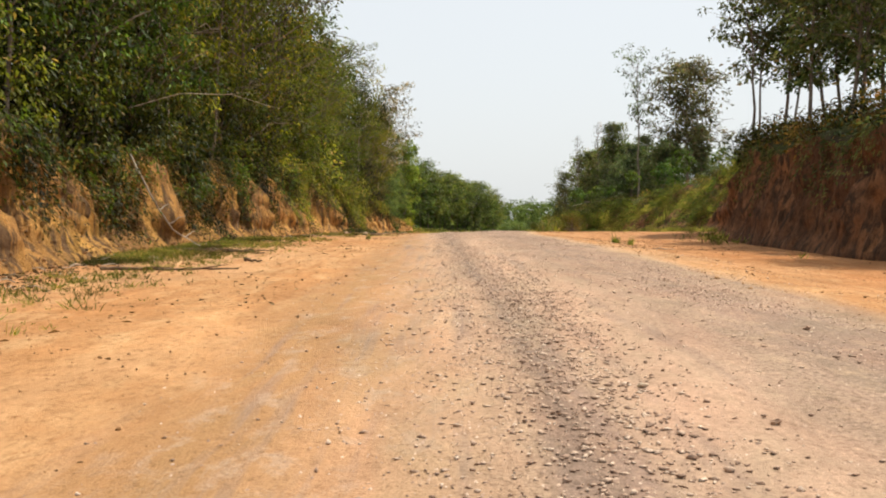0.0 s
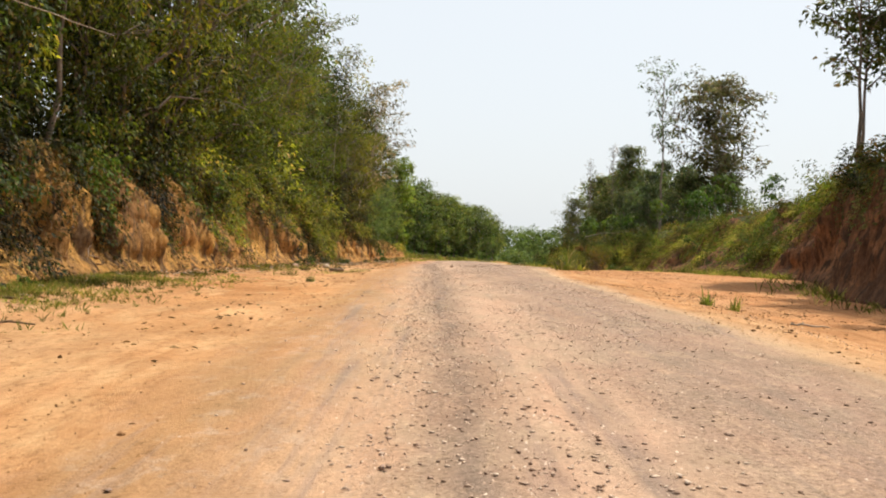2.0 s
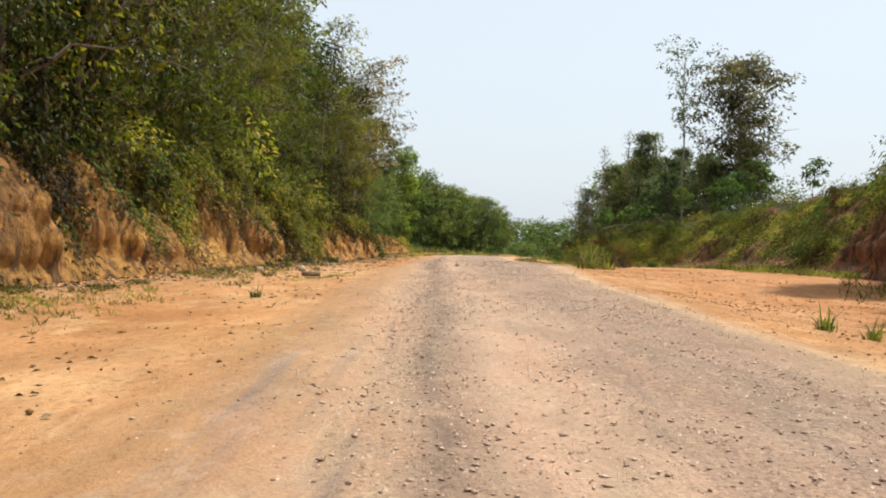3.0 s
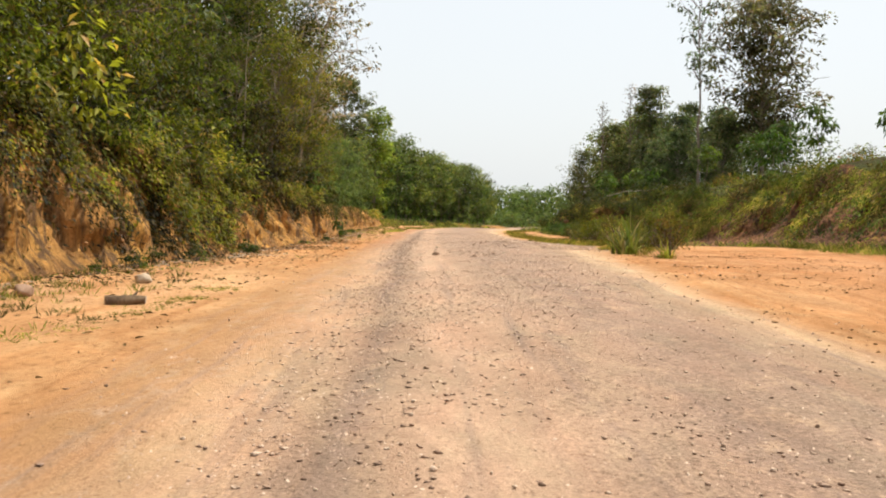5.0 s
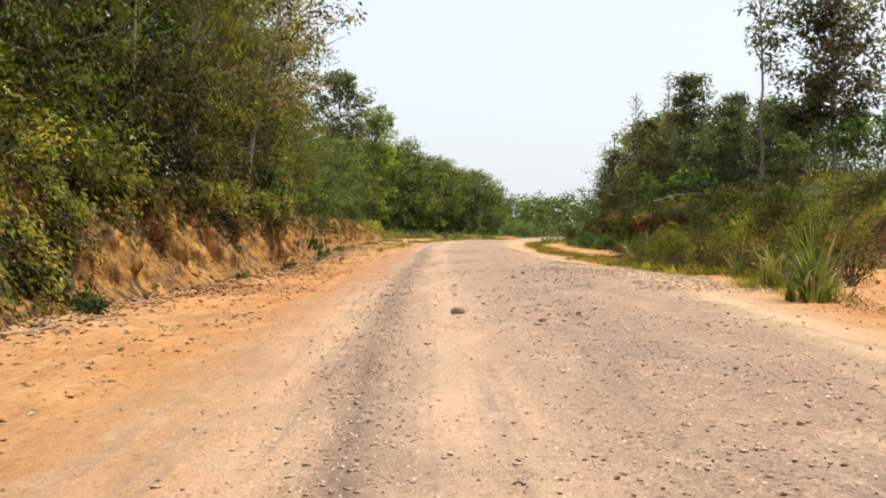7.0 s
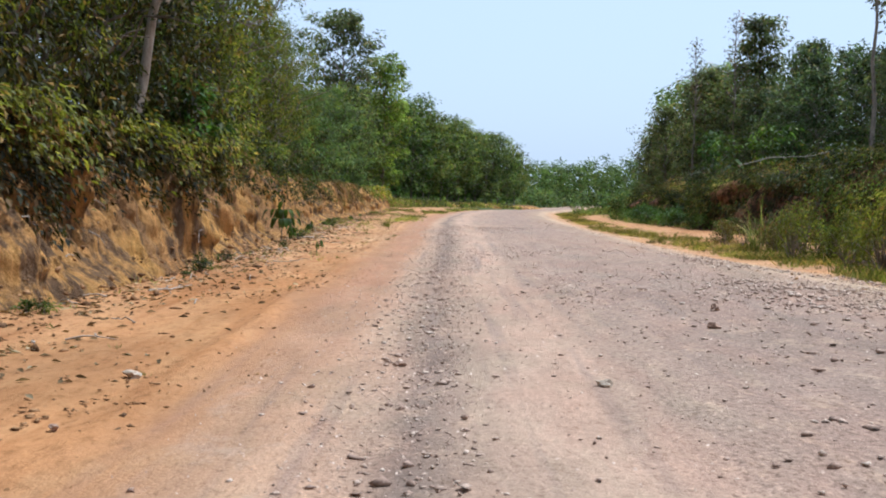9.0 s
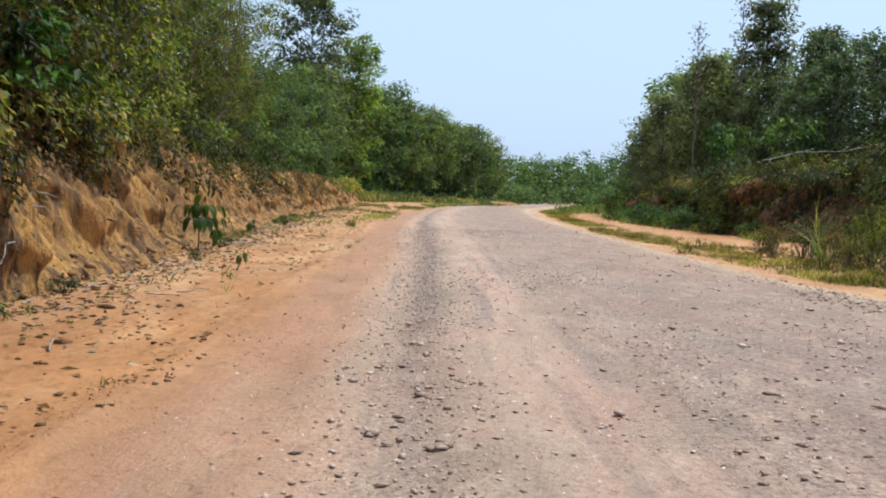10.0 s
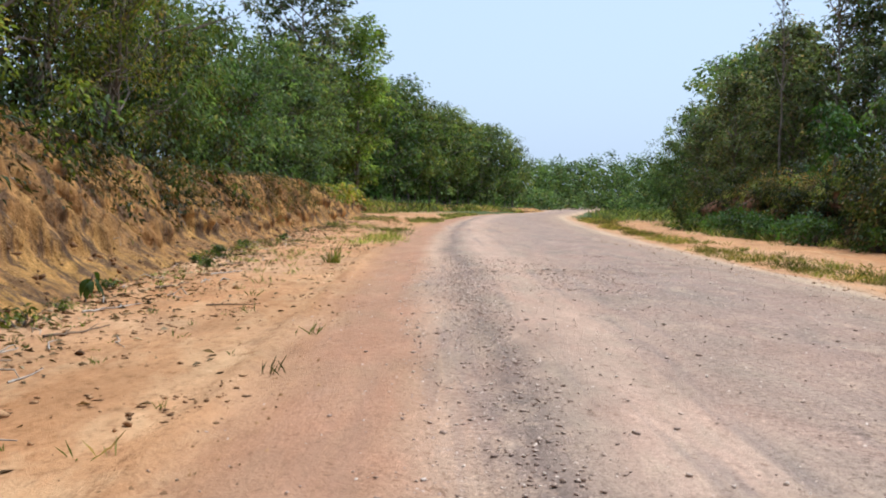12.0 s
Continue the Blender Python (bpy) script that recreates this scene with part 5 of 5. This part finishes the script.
# ---- grass, litter (stuff) ----
def blades(name, label, r, x, y, size, mat, lean=0.6, width=0.05, tuft=7, category="grass"):
    """Tufts of blades at the places, size the tufts' heights."""
    n = len(x) * tuft
    length = np.repeat(size, tuft) * (0.5 + 0.7 * r.random(n))
    spread = 0.35 * np.repeat(size, tuft)
    x, y = np.repeat(x, tuft) + r.normal(size=n) * spread, np.repeat(y, tuft) + r.normal(size=n) * spread
    z = surface_z(x, y)
    a = r.random(n) * 6.283
    axis = np.stack([np.cos(a) * lean, np.sin(a) * lean, np.ones(n)], -1) + 0.25 * r.normal(size=(n, 3))
    up = np.stack([np.cos(a), np.sin(a), 0.2 * np.ones(n)], -1) * -1 + 0.4 * r.normal(size=(n, 3))
    V, F = leaf_blades(np.stack([x, y, z - 0.02], -1), axis, up, length, length * width + 0.006, fold=0.1)
    return tagged(part(name, mesh_of(name, V, F, mat)), label, category, kind="stuff")


def foot_share(x, y):
    fx = np.interp(y, left_bank.y, left_bank.x)
    d = x - fx
    n1 = fnoise(x * 0.5, y * 0.22, 211, 3)
    band = sstep(4.6, 0.8, d + 2.5 * (n1 - 0.5)) * sstep(-0.6, 0.1, d)
    along = np.interp(y, [10, 18, 26, 50, 60, 72, 84, 135, 160, 200, 235], [0.5, 1.4, 1.8, 1.8, 0.8, 0.1, 0, 0.1, 0.9, 1, 1])
    return band * along * sstep(0.36, 0.56, n1)


x1, y1 = picks(r, 34000, -9.6, -1.5, 10, 240, foot_share)
blades("grass", "short green grass along the foot of the bank", r, x1, y1, 0.06 + 0.17 * r.random(len(x1)) ** 1.5, TURF, tuft=9)
x1, y1 = picks(r, 17000, -9.6, -2.6, 24, 56, lambda x, y: foot_share(x, y) * sstep(2.0, 0.7, x - np.interp(y, left_bank.y, left_bank.x)))
blades("grass", "dense short turf below the shaded bank", r, x1, y1, 0.05 + 0.13 * r.random(len(x1)) ** 1.5, TURF, tuft=9, width=0.07)
x1, y1 = picks(r, 9000, -5.5, -2.4, 58, 69, lambda x, y: np.exp(-((x + 3.3) / 0.35) ** 2 - ((y - 66.4) / 0.4) ** 2) + np.exp(-((x + 3.35) / 0.3) ** 2 - ((y - 64.2) / 0.35) ** 2) + 0.4 * np.exp(-((x + 3.3 + 0.1 * (64 - y)) / 0.25) ** 2) * (y < 64))
blades("grass", "flat mats of half-dry grass on the orange verge", r, x1, y1, 0.03 + 0.06 * r.random(len(x1)), GRASS, lean=1.2, width=0.1, tuft=6)
x1, y1 = picks(r, 9000, -7.5, -3.4, 62, 150, lambda x, y: sstep(1.3, 0.1, x - np.interp(y, left_bank.y, left_bank.x) + 1.4 * (fnoise(x, y * 0.4, 223) - 0.5)) * sstep(0.42, 0.6, fnoise(x * 0.5, y * 0.25, 225)))
blades("grass", "low dry weeds along the foot of the bank", r, x1, y1, 0.03 + 0.09 * r.random(len(x1)) ** 1.5, GRASS, lean=1.0, width=0.12, tuft=8)


x1, y1 = picks(r, 18000, -4.2, 6.0, 145, 235, lambda x, y: sstep(0.40, 0.56, fnoise(x * 0.5, y * 0.12, 219)) * sstep(1.3, 0.5, np.abs(x - bend(y) + 2.8)) * sstep(154, 160, y) + np.exp(-((x + 2.7 - bend(y)) / 0.5) ** 2 - ((y - 152) / 3.5) ** 2))
blades("grass", "green grass strip between road and verge", r, x1, y1, 0.12 + 0.25 * r.random(len(x1)), GRASS)


def verge_share(x, y):
    lat = x - bend(y)
    edge = np.interp(y, [80, 88, 100, 130, 150, 185, 230], [8.0, 8.3, 8.6, 9.1, 9.1, 9.0, 9.2])
    wide = np.interp(y, [80, 86, 93, 100, 122, 134, 150, 185, 230], [0.5, 1.1, 2.6, 4.2, 5.5, 4.2, 2.4, 2.2, 5.0])
    n1 = fnoise(x * 0.45, y * 0.2, 213, 3)
    n2 = fnoise(x * 1.3, y * 0.7, 214, 2)
    d = lat - edge + 2.0 * (n1 - 0.5) + 0.8 * (n2 - 0.5)
    return sstep(-0.1, 0.8, d) * sstep(wide + 0.6, wide - 1.2, d) * sstep(0.30, 0.58, 0.6 * n1 + 0.4 * n2) * np.interp(y, [106, 122], [1.0, 0.55])


x1, y1 = picks(r, 84000, 7.4, 20, 82, 235, verge_share)
blades("grass", "green and yellowing verge grass beside the road", r, x1, y1, (0.14 + 0.34 * r.random(len(x1)) ** 1.6) * np.interp(y1, [84, 96, 104, 124], [0.45, 0.8, 0.9, 0.65]), TURF)
# weeds on the right flat and below the right bank
fxr = lambda y: np.interp(y, right_bank.y, right_bank.x)
x1, y1 = picks(r, 24000, 10, 22, 30, 195, lambda x, y: sstep(3.0, 0.3, fxr(y) - x) * sstep(-0.3, 0.0, fxr(y) - x) * sstep(0.45, 0.6, fnoise(x * 0.4, y * 0.2, 215)) * np.interp(y, [30, 60, 70, 190], [0.08, 0.1, 1, 1]))
blades("grass", "weedy grass below the right-hand bank", r, x1, y1, 0.2 + 0.45 * r.random(len(x1)) ** 1.5, GRASS)
# far scrub before the distant woods
x1, y1 = picks(r, 6000, -30, 120, 205, 360, lambda x, y: ((x - bend(y) < -5.5) | (x - bend(y) > 11)) * 0.9)
blades("grass", "tall scrub grass before the distant woods", r, x1, y1, 0.6 + 0.9 * r.random(len(x1)) ** 1.5, FAR, width=0.12, tuft=5)
# leaf litter and dry twigs
x1, y1 = picks(r, 38000, -9.4, -2.6, 10, 170, lambda x, y: sstep(1.9, 0.0, x - np.interp(y, left_bank.y, left_bank.x) + 1.2 * (fnoise(x, y * 0.5, 221) - 0.5)) * 0.95 + 0.05 * sstep(60, 80, y) + 0.03)
a1 = r.random(len(x1)) * 6.283
V, F = leaf_blades(np.stack([x1, y1, surface_z(x1, y1) + 0.012], -1), np.stack([np.cos(a1), np.sin(a1), 0.15 * r.normal(size=len(x1))], -1),
                   np.array([0, 0, 1.0]) + 0.35 * r.normal(size=(len(x1), 3)), 0.08 + 0.1 * r.random(len(x1)), 0.05)
LITTER = leaf_material("dry_leaf_litter", (0.10, 0.06, 0.03), (0.20, 0.12, 0.055), (0.30, 0.20, 0.10), (0.40, 0.30, 0.18), 0.15, 0.8, 0.1)
tagged(part("leaf_litter", mesh_of("leaf_litter", V, F, LITTER)), "dry brown leaf litter along the bank's foot", "leaf litter", kind="stuff")
lines = []
for k in range(420):
    s0 = left_bank.s_at_y(12 + 140 * r.random())
    on_face = r.random() < 0.45
    q = left_bank.at(np.array([s0]), np.array([0.15 + 0.85 * r.random() if on_face else 0.02]))[0]
    if not on_face:
        q[0] += 0.2 + 1.6 * r.random() ** 2
        q[2] = float(surface_z(np.array([q[0]]), np.array([q[1]]))[0]) + 0.02
    d = rand_dirs(r, 1)[0] * (0.25 + 0.6 * r.random()) * np.array([0.8, 1, 0.55 if on_face else 0.05])
    if on_face:
        d[0], d[2] = abs(d[0]) * 0.6, -abs(d[2])
    lines.append(list(zip(bowed(r, q, q + d, 0.03, 4, 0.03), np.linspace(0.012, 0.004, 4))))
V, F = tubes(lines, 4)
tagged(part("twig_litter", mesh_of("twig_litter", V, F, PALE_BARK, True)), "thin dry twigs and roots on the bank", "twigs", kind="stuff")


# ---- single things on the ground ----
def on_ground(x, y, lift=0.0):
    return float(surface_z(np.array([float(x)]), np.array([float(y)]))[0]) + lift


def rough_block(name, label, category, seed, size, mat, x, y, turn=0.0, sub=3, rough=0.16):
    """A weathered stone: a ball pulled to size and dented."""
    bm = bmesh.new()
    bmesh.ops.create_icosphere(bm, subdivisions=sub, radius=1.0)
    for v in bm.verts:
        k = 1 + rough * noise.noise(v.co * 1.3 + Vector((seed, 0, 0))) * 2 + 0.16 * noise.noise(v.co * 3.2 + Vector((seed, 5, 0)))
        v.co = Vector((v.co.x * size[0] / 2 * k, v.co.y * size[1] / 2 * k, v.co.z * size[2] / 2 * k))
    for f in bm.faces:
        f.smooth = sub > 2
    m = bpy.data.meshes.new(name)
    bm.to_mesh(m)
    bm.free()
    m.materials.append(mat)
    ob = tagged(new(name, m), label, category)
    ob.matrix_basis = pose(x, y, on_ground(x, y, size[2] * 0.34), 0, 0, turn)
    return ob


PALE_STONE = stone_material("pale_stone", [(0.0, (0.46, 0.36, 0.26)), (1.0, (0.52, 0.42, 0.31))])
DARK_STONE = stone_material("brown_stone", [(0.0, (0.33, 0.215, 0.15)), (1.0, (0.37, 0.245, 0.17))])
rough_block("rock", "pale rounded rock lying on the orange verge", "rock", 3, (0.34, 0.28, 0.24), PALE_STONE, -5.0, 67.7, 20)
rough_block("rock", "brown lump of earth and stone on the verge", "rock", 4, (0.36, 0.3, 0.24), DARK_STONE, -5.9, 63.7, 70)
rough_block("rock", "fist-sized stone lying on the road", "rock", 5, (0.26, 0.18, 0.14), DARK_STONE, 1.1, 83.7, 10)
for k, (x, y, w) in enumerate([(-0.5, 93.6, 0.17), (-2.8, 93.0, 0.2), (3.4, 97.4, 0.24), (3.0, 95.9, 0.22), (1.2, 92.3, 0.2), (2.4, 81.6, 0.2), (3.1, 82.6, 0.22), (3.5, 83.4, 0.18),
                               (-2.7, 90.9, 0.12), (2.2, 6.9, 0.12), (1.6, 8.4, 0.14), (-0.4, 12.5, 0.1), (4.1, 11.8, 0.12)]):
    rough_block("stone", "loose tan stone on the road surface", "stone", 20 + k, (w * 0.7, w * 0.5, w * 0.36), PALE_STONE if k % 3 == 1 else DARK_STONE, x, y, 40 * k, 2, 0.42)


def log_thing(x, y, z, turn):
    """A short cut log: barked body, pale broken ends."""
    root = tagged(new("log"), "short weathered brown log lying on the orange verge", "log")
    r = np.random.default_rng(5)
    L, R, n, k = 0.62, 0.085, 14, 12
    body, off = [], np.linspace(-L / 2, L / 2, k)
    ang = np.arange(n) * 6.2832 / n
    for i, t in enumerate(off):
        rad = R * (1 + 0.12 * np.sin(ang * 2 + t * 4) + 0.08 * r.normal(size=n)) * (1.08 - 0.25 * (t / L + 0.5) ** 2)
        body.append(np.stack([np.full(n, t) + 0.012 * r.normal(size=n), rad * np.cos(ang), rad * np.sin(ang) + 0.02 * math.sin(3 * t)], -1))
    V = np.concatenate(body)
    i = np.arange(k - 1)[:, None] * n + np.arange(n)[None]
    j = np.arange(k - 1)[:, None] * n + (np.arange(n)[None] + 1) % n
    part("bark", mesh_of("bark", V, np.stack([i, i + n, j + n, j], -1).reshape(-1, 4), LOG_BARK, True), root)
    for ring, out in ((body[0], -1), (body[-1], 1)):
        c = ring.mean(0) + np.array([out * 0.015, 0, 0])
        VV = np.concatenate([ring, c[None]])
        FF = [(a, (a + 1) % n, n) if out > 0 else ((a + 1) % n, a, n) for a in range(n)]
        part("cut_end", mesh_of("cut_end", VV, FF, PALE_BARK), root, "pale splintered end")
    stub = bowed(r, np.array([0.1, 0.05, 0.04]), np.array([0.18, 0.16, 0.13]), 0, 4, 0.0)
    V, F = tubes([list(zip(stub, (0.03, 0.026, 0.022, 0.015)))], 7)
    part("branch_stub", mesh_of("branch_stub", V, F, LOG_BARK, True), root)
    root.matrix_basis = pose(x, y, z, 0, 0, turn)


log_thing(-4.05, 63.15, on_ground(-4.05, 63.15, 0.07), 16)


def stick(label, pts, rad, mat, seed, forks=3, category="fallen branch", name="fallen_branch"):
    """A dead branch along the points, with a few side twigs."""
    r = np.random.default_rng(seed)
    P = np.array(pts, float)
    t = np.linspace(0, len(P) - 1, 4 * len(P))
    Q = np.stack([np.interp(t, np.arange(len(P)), P[:, k]) for k in range(3)], -1)
    Q[1:-1] += r.normal(size=(len(Q) - 2, 3)) * rad * 0.3
    root = tagged(new(name), label, category)
    V, F = tubes([list(zip(Q, np.linspace(rad, rad * 0.35, len(Q))))], 7)
    part("stem", mesh_of("stem", V, F, mat, True), root)
    span = np.linalg.norm(P[-1] - P[0])
    for k in range(forks):
        a = Q[int(len(Q) * (0.3 + 0.6 * k / max(1, forks)))]
        d = unit(Q[-1] - Q[0]) * 0.6 + rand_dirs(r, 1)[0] * 0.6
        d[2] = abs(d[2]) * 0.4
        V, F = tubes([list(zip(bowed(r, a, a + d * span * 0.22, 0.02, 5, rad * 0.5), np.linspace(rad * 0.5, rad * 0.15, 5)))], 5)
        part("twig", mesh_of("twig", V, F, mat, True), root)
    return root


def ground_line(ends, lift=0.03):
    return [(x, y, on_ground(x, y, lift)) for x, y in ends]


stick("long dead branch lying on the orange verge", ground_line([(-7.4, 22.6), (-6.0, 23.2), (-4.7, 24.1)]), 0.045, LOG_BARK, 1)
stick("long dead branch lying on the orange verge", ground_line([(-8.3, 32.6), (-6.8, 32.5), (-5.4, 31.8)]), 0.05, LOG_BARK, 2)
stick("thin dead branch lying on the orange verge", ground_line([(-7.6, 33.9), (-6.4, 33.4), (-5.4, 33.4)]), 0.035, LOG_BARK, 3)
stick("short piece of brown wood on the verge", ground_line([(-5.2, 27.5), (-4.7, 27.3)], 0.04), 0.05, LOG_BARK, 4, 0)
stick("thin dead branch lying below the bank", ground_line([(-7.8, 37.6), (-6.6, 37.1)]), 0.03, LOG_BARK, 5, 1)
stick("grey stick lying on the sandy flat", ground_line([(8.6, 43), (9.4, 42.7)]), 0.03, PALE_BARK, 6, 1)
stick("pale dead branch leaning against the ochre bank", [(-9.9, 33.2, 3.9), (-9.3, 33.4, 2.6), (-8.7, 33.8, 1.5), (-7.9, 34.6, on_ground(-7.9, 34.6, 0.02))], 0.04, PALE_BARK, 7, 4)
stick("long bare bough arching out of the forest edge", [(-10.6, 35.5, 5.6), (-9.0, 36.0, 6.15), (-7.4, 36.8, 6.2), (-5.9, 38.0, 5.85)], 0.022, PALE_BARK, 8, 2, "bough", "bare_bough")
stick("pale fallen bough on top of the bank", [(18.6, 151, 4.4), (20.5, 150.5, 4.9), (22.5, 150, 5.0), (24.8, 150, 5.5)], 0.04, PALE_BARK, 9, 5, "bough", "bare_bough")
stick("thin dark stick lying on the orange verge", ground_line([(-3.9, 127.0), (-3.2, 127.3)]), 0.014, LOG_BARK, 10, 1)


def tall_grass(seed, height, n=150, spread=0.4):
    r = np.random.default_rng(seed)
    a, d = r.random(n) * 6.283, spread * r.random(n) ** 0.7
    P = np.stack([np.cos(a) * d, np.sin(a) * d, np.full(n, -0.03)], -1)
    VV, FF, off = [], [], 0
    for k in range(n):
        L = height * (0.35 + 0.85 * r.random() ** 1.3)
        out = np.array([math.cos(a[k]), math.sin(a[k]), 0]) * (0.2 + 0.75 * r.random()) + 0.25 * r.normal(size=3)
        side = unit(np.array([-out[1], out[0], 0.0]) + 1e-3) * (0.013 + 0.014 * r.random())
        t = np.linspace(0, 1, 5)[:, None]
        spine = P[k] + np.array([0, 0, L]) * (t - 0.28 * t ** 3) + out * L * t ** 2.2
        w = (1 - t ** 2) + 0.05
        VV.append(np.concatenate([spine - side * w, spine + side * w]))
        i = np.arange(4)
        FF.append(np.stack([i, i + 5, i + 6, i + 1], -1) + off)
        off += 10
    root = tagged(new("tall_grass"), "tall clump of green grass with drooping blades", "grass clump")
    part("blade_tuft", mesh_of("blade_tuft", np.concatenate(VV), np.concatenate(FF), GRASS), root)
    return root


clump = [tall_grass(1, 1.9, 62, 0.32), tall_grass(2, 1.4, 46, 0.26), tall_grass(3, 0.5, 50, 0.2)]
put_out(clump, [(k, x, y, on_ground(x, y), 0.7 * i, sc, 1.0) for i, (k, x, y, sc) in enumerate([
    (2, 8.8, 81.2, 1.5), (0, 8.75, 87.2, 1.05), (2, 8.3, 86.2, 1.6), (1, 8.9, 90.6, 0.9), (0, 9.6, 92.2, 0.6), (1, 9.5, 95.5, 0.8), (0, 10.2, 98.0, 0.7), (1, 9.6, 90.5, 0.9), (1, 11.4, 99, 1.0),
    (0, 12.0, 104, 0.9), (1, 11.0, 108, 0.9), (0, 13.0, 112, 0.9), (1, 12.6, 118, 1.0), (0, 11.8, 124, 0.8), (0, 14.2, 131, 1.0), (1, 12.0, 112, 0.8), (0, 14.8, 121, 0.9),
    (1, 13.8, 127, 1.1), (2, 7.9, 48.0, 0.7), (2, 8.35, 46.9, 0.6), (2, -3.1, 137.8, 0.7), (2, -3.6, 50.4, 0.4), (1, 13.2, 133, 0.9)])], "grass clumps on the verge")


def leafy_plant(name, label, seed, height, leaf, n, mat, category="plant", droop=0.9, width=0.42, bushy=0.0):
    """A single stem with large hanging leaves, each leaf a part."""
    r = np.random.default_rng(seed)
    root = tagged(new(name), label, category)
    stem = bowed(r, np.array([0, 0, -0.05]), np.array([0.1, 0.05, height]), 0, 6, 0.02)
    V, F = tubes([list(zip(stem, np.linspace(0.022, 0.01, 6)))], 6)
    part("stem", mesh_of("stem", V, F, BARK, True), root)
    for k in range(n):
        f = 0.6 + 0.4 * (k + 1) / n
        a = k * 2.4 + r.normal() * 0.3
        out = np.array([math.cos(a), math.sin(a), 0])
        base = stem[min(5, int(f * 5))] + r.normal(size=3) * 0.01 + out * bushy * r.random()
        L = leaf * (0.75 + 0.4 * r.random())
        side = np.array([-out[1], out[0], 0])
        t = np.linspace(0, 1, 7)
        spine = base + out * L * (0.25 + 0.75 * t[:, None] - 0.25 * droop * t[:, None] ** 2) + np.array([0, 0, 1]) * (0.12 * L - droop * L * t[:, None] ** 1.8)
        w = (np.sin(np.pi * np.clip(t * 0.93 + 0.05, 0, 1)) ** 0.8 * L * width / 2)[:, None]
        lift = np.array([0, 0, 1]) * w * 0.25
        V = np.concatenate([spine - side * w + lift, spine, spine + side * w + lift])
        i = np.arange(6)
        F = np.concatenate([np.stack([i, i + 1, i + 8, i + 7], -1), np.stack([i + 7, i + 8, i + 15, i + 14], -1)])
        V = np.concatenate([V, (base + (spine[0] - base) * 0.0)[None]])
        part("leaf", mesh_of("leaf", V, F, mat, True), root)
    return root


lone(leafy_plant("broadleaf_plant", "dark green plant with large drooping leaves at the bank's foot", 7, 1.25, 0.38, 44, GREEN, width=0.42, bushy=0.45), -5.35, 117.7, on_ground(-5.35, 117.7))
lone(leafy_plant("seedling", "small green seedling with hanging leaves", 8, 0.38, 0.2, 9, FRESH), -3.65, 113.2, on_ground(-3.65, 113.2))
lone(leafy_plant("seedling", "low fresh green weed below the bank", 9, 0.45, 0.26, 14, FRESH), -5.3, 119.4, on_ground(-5.3, 119.4))
lone(leafy_plant("seedling", "low fresh green weed below the bank", 10, 0.4, 0.24, 12, GREEN), -5.7, 127.2, on_ground(-5.7, 127.2))
weeds = [bush("weed", "small leafy weed growing at the bank's foot", 95, 0.35, 0.13, FRESH, 12, 16, category="weed"),
         bush("weed", "dull green weed growing at the bank's foot", 96, 0.4, 0.12, GREEN, 12, 16, category="weed")]
places = []
for k in range(22):
    y = 14 + 150 * rt.random()
    x = float(np.interp(y, left_bank.y, left_bank.x)) + 0.1 + 0.7 * rt.random()
    places.append((k % 2, x, y, on_ground(x, y), rt.random() * 6.28, 0.35 + 0.6 * rt.random(), 1.0))
put_out(weeds, places, "weeds at the left bank's foot")
# cut leafy branches dropped along the foot of the bank
cut = [bush("cut_branch", "heap of cut leafy branches at the bank's foot", 97, 0.5, 0.11, OLIVE, 12, 12, category="cut branches", tall=0.22),
       bush("cut_branch", "wilted green cuttings lying below the bank", 98, 0.42, 0.11, FRESH, 10, 12, category="cut branches", tall=0.22)]
put_out(cut, [(k, float(np.interp(y, left_bank.y, left_bank.x)) + d, y, on_ground(float(np.interp(y, left_bank.y, left_bank.x)) + d, y, 0.02), 1.3 * i, sc, 1.0)
              for i, (k, y, d, sc) in enumerate([(0, 124.5, 0.2, 0.8), (0, 126.2, 0.15, 0.6), (1, 129.2, 0.1, 0.6), (1, 137.8, 0.5, 0.7), (0, 136.6, 0.2, 0.9), (0, 142.0, 0.3, 0.8), (0, 97.0, 0.3, 0.6), (1, 103.5, 0.4, 0.5)])],
        "cut branches along the bank")
for k, (y, d) in enumerate([(121.5, 0.5), (123.5, 0.8), (126.0, 0.5), (129.5, 0.7), (132.5, 1.1), (135.0, 0.8), (80.5, 0.6), (83.0, 0.9), (86.5, 0.5), (89.0, 0.8), (100.0, 0.6)]):
    fx = float(np.interp(y, left_bank.y, left_bank.x)) + d
    stick("thin dry branch lying at the bank's foot", ground_line([(fx, y), (fx + 0.25, y + 0.5), (fx + 0.3 + 0.1 * (k % 3), y + 1.1)]), 0.018, LOG_BARK if k % 2 else PALE_BARK, 40 + k, 2)
banana = leafy_plant("banana_plant", "banana plant with large arching leaves", 11, 2.4, 2.1, 11, FRESH, "banana plant", 0.55, 0.26)
lone(banana, 25.0, 178, 3.0)
for x, y, sc in ((26.2, 176.5, 0.8), (23.9, 179.2, 0.7)):
    copy_thing(banana, placed(x, y, 2.9, 2.0 * sc, sc))
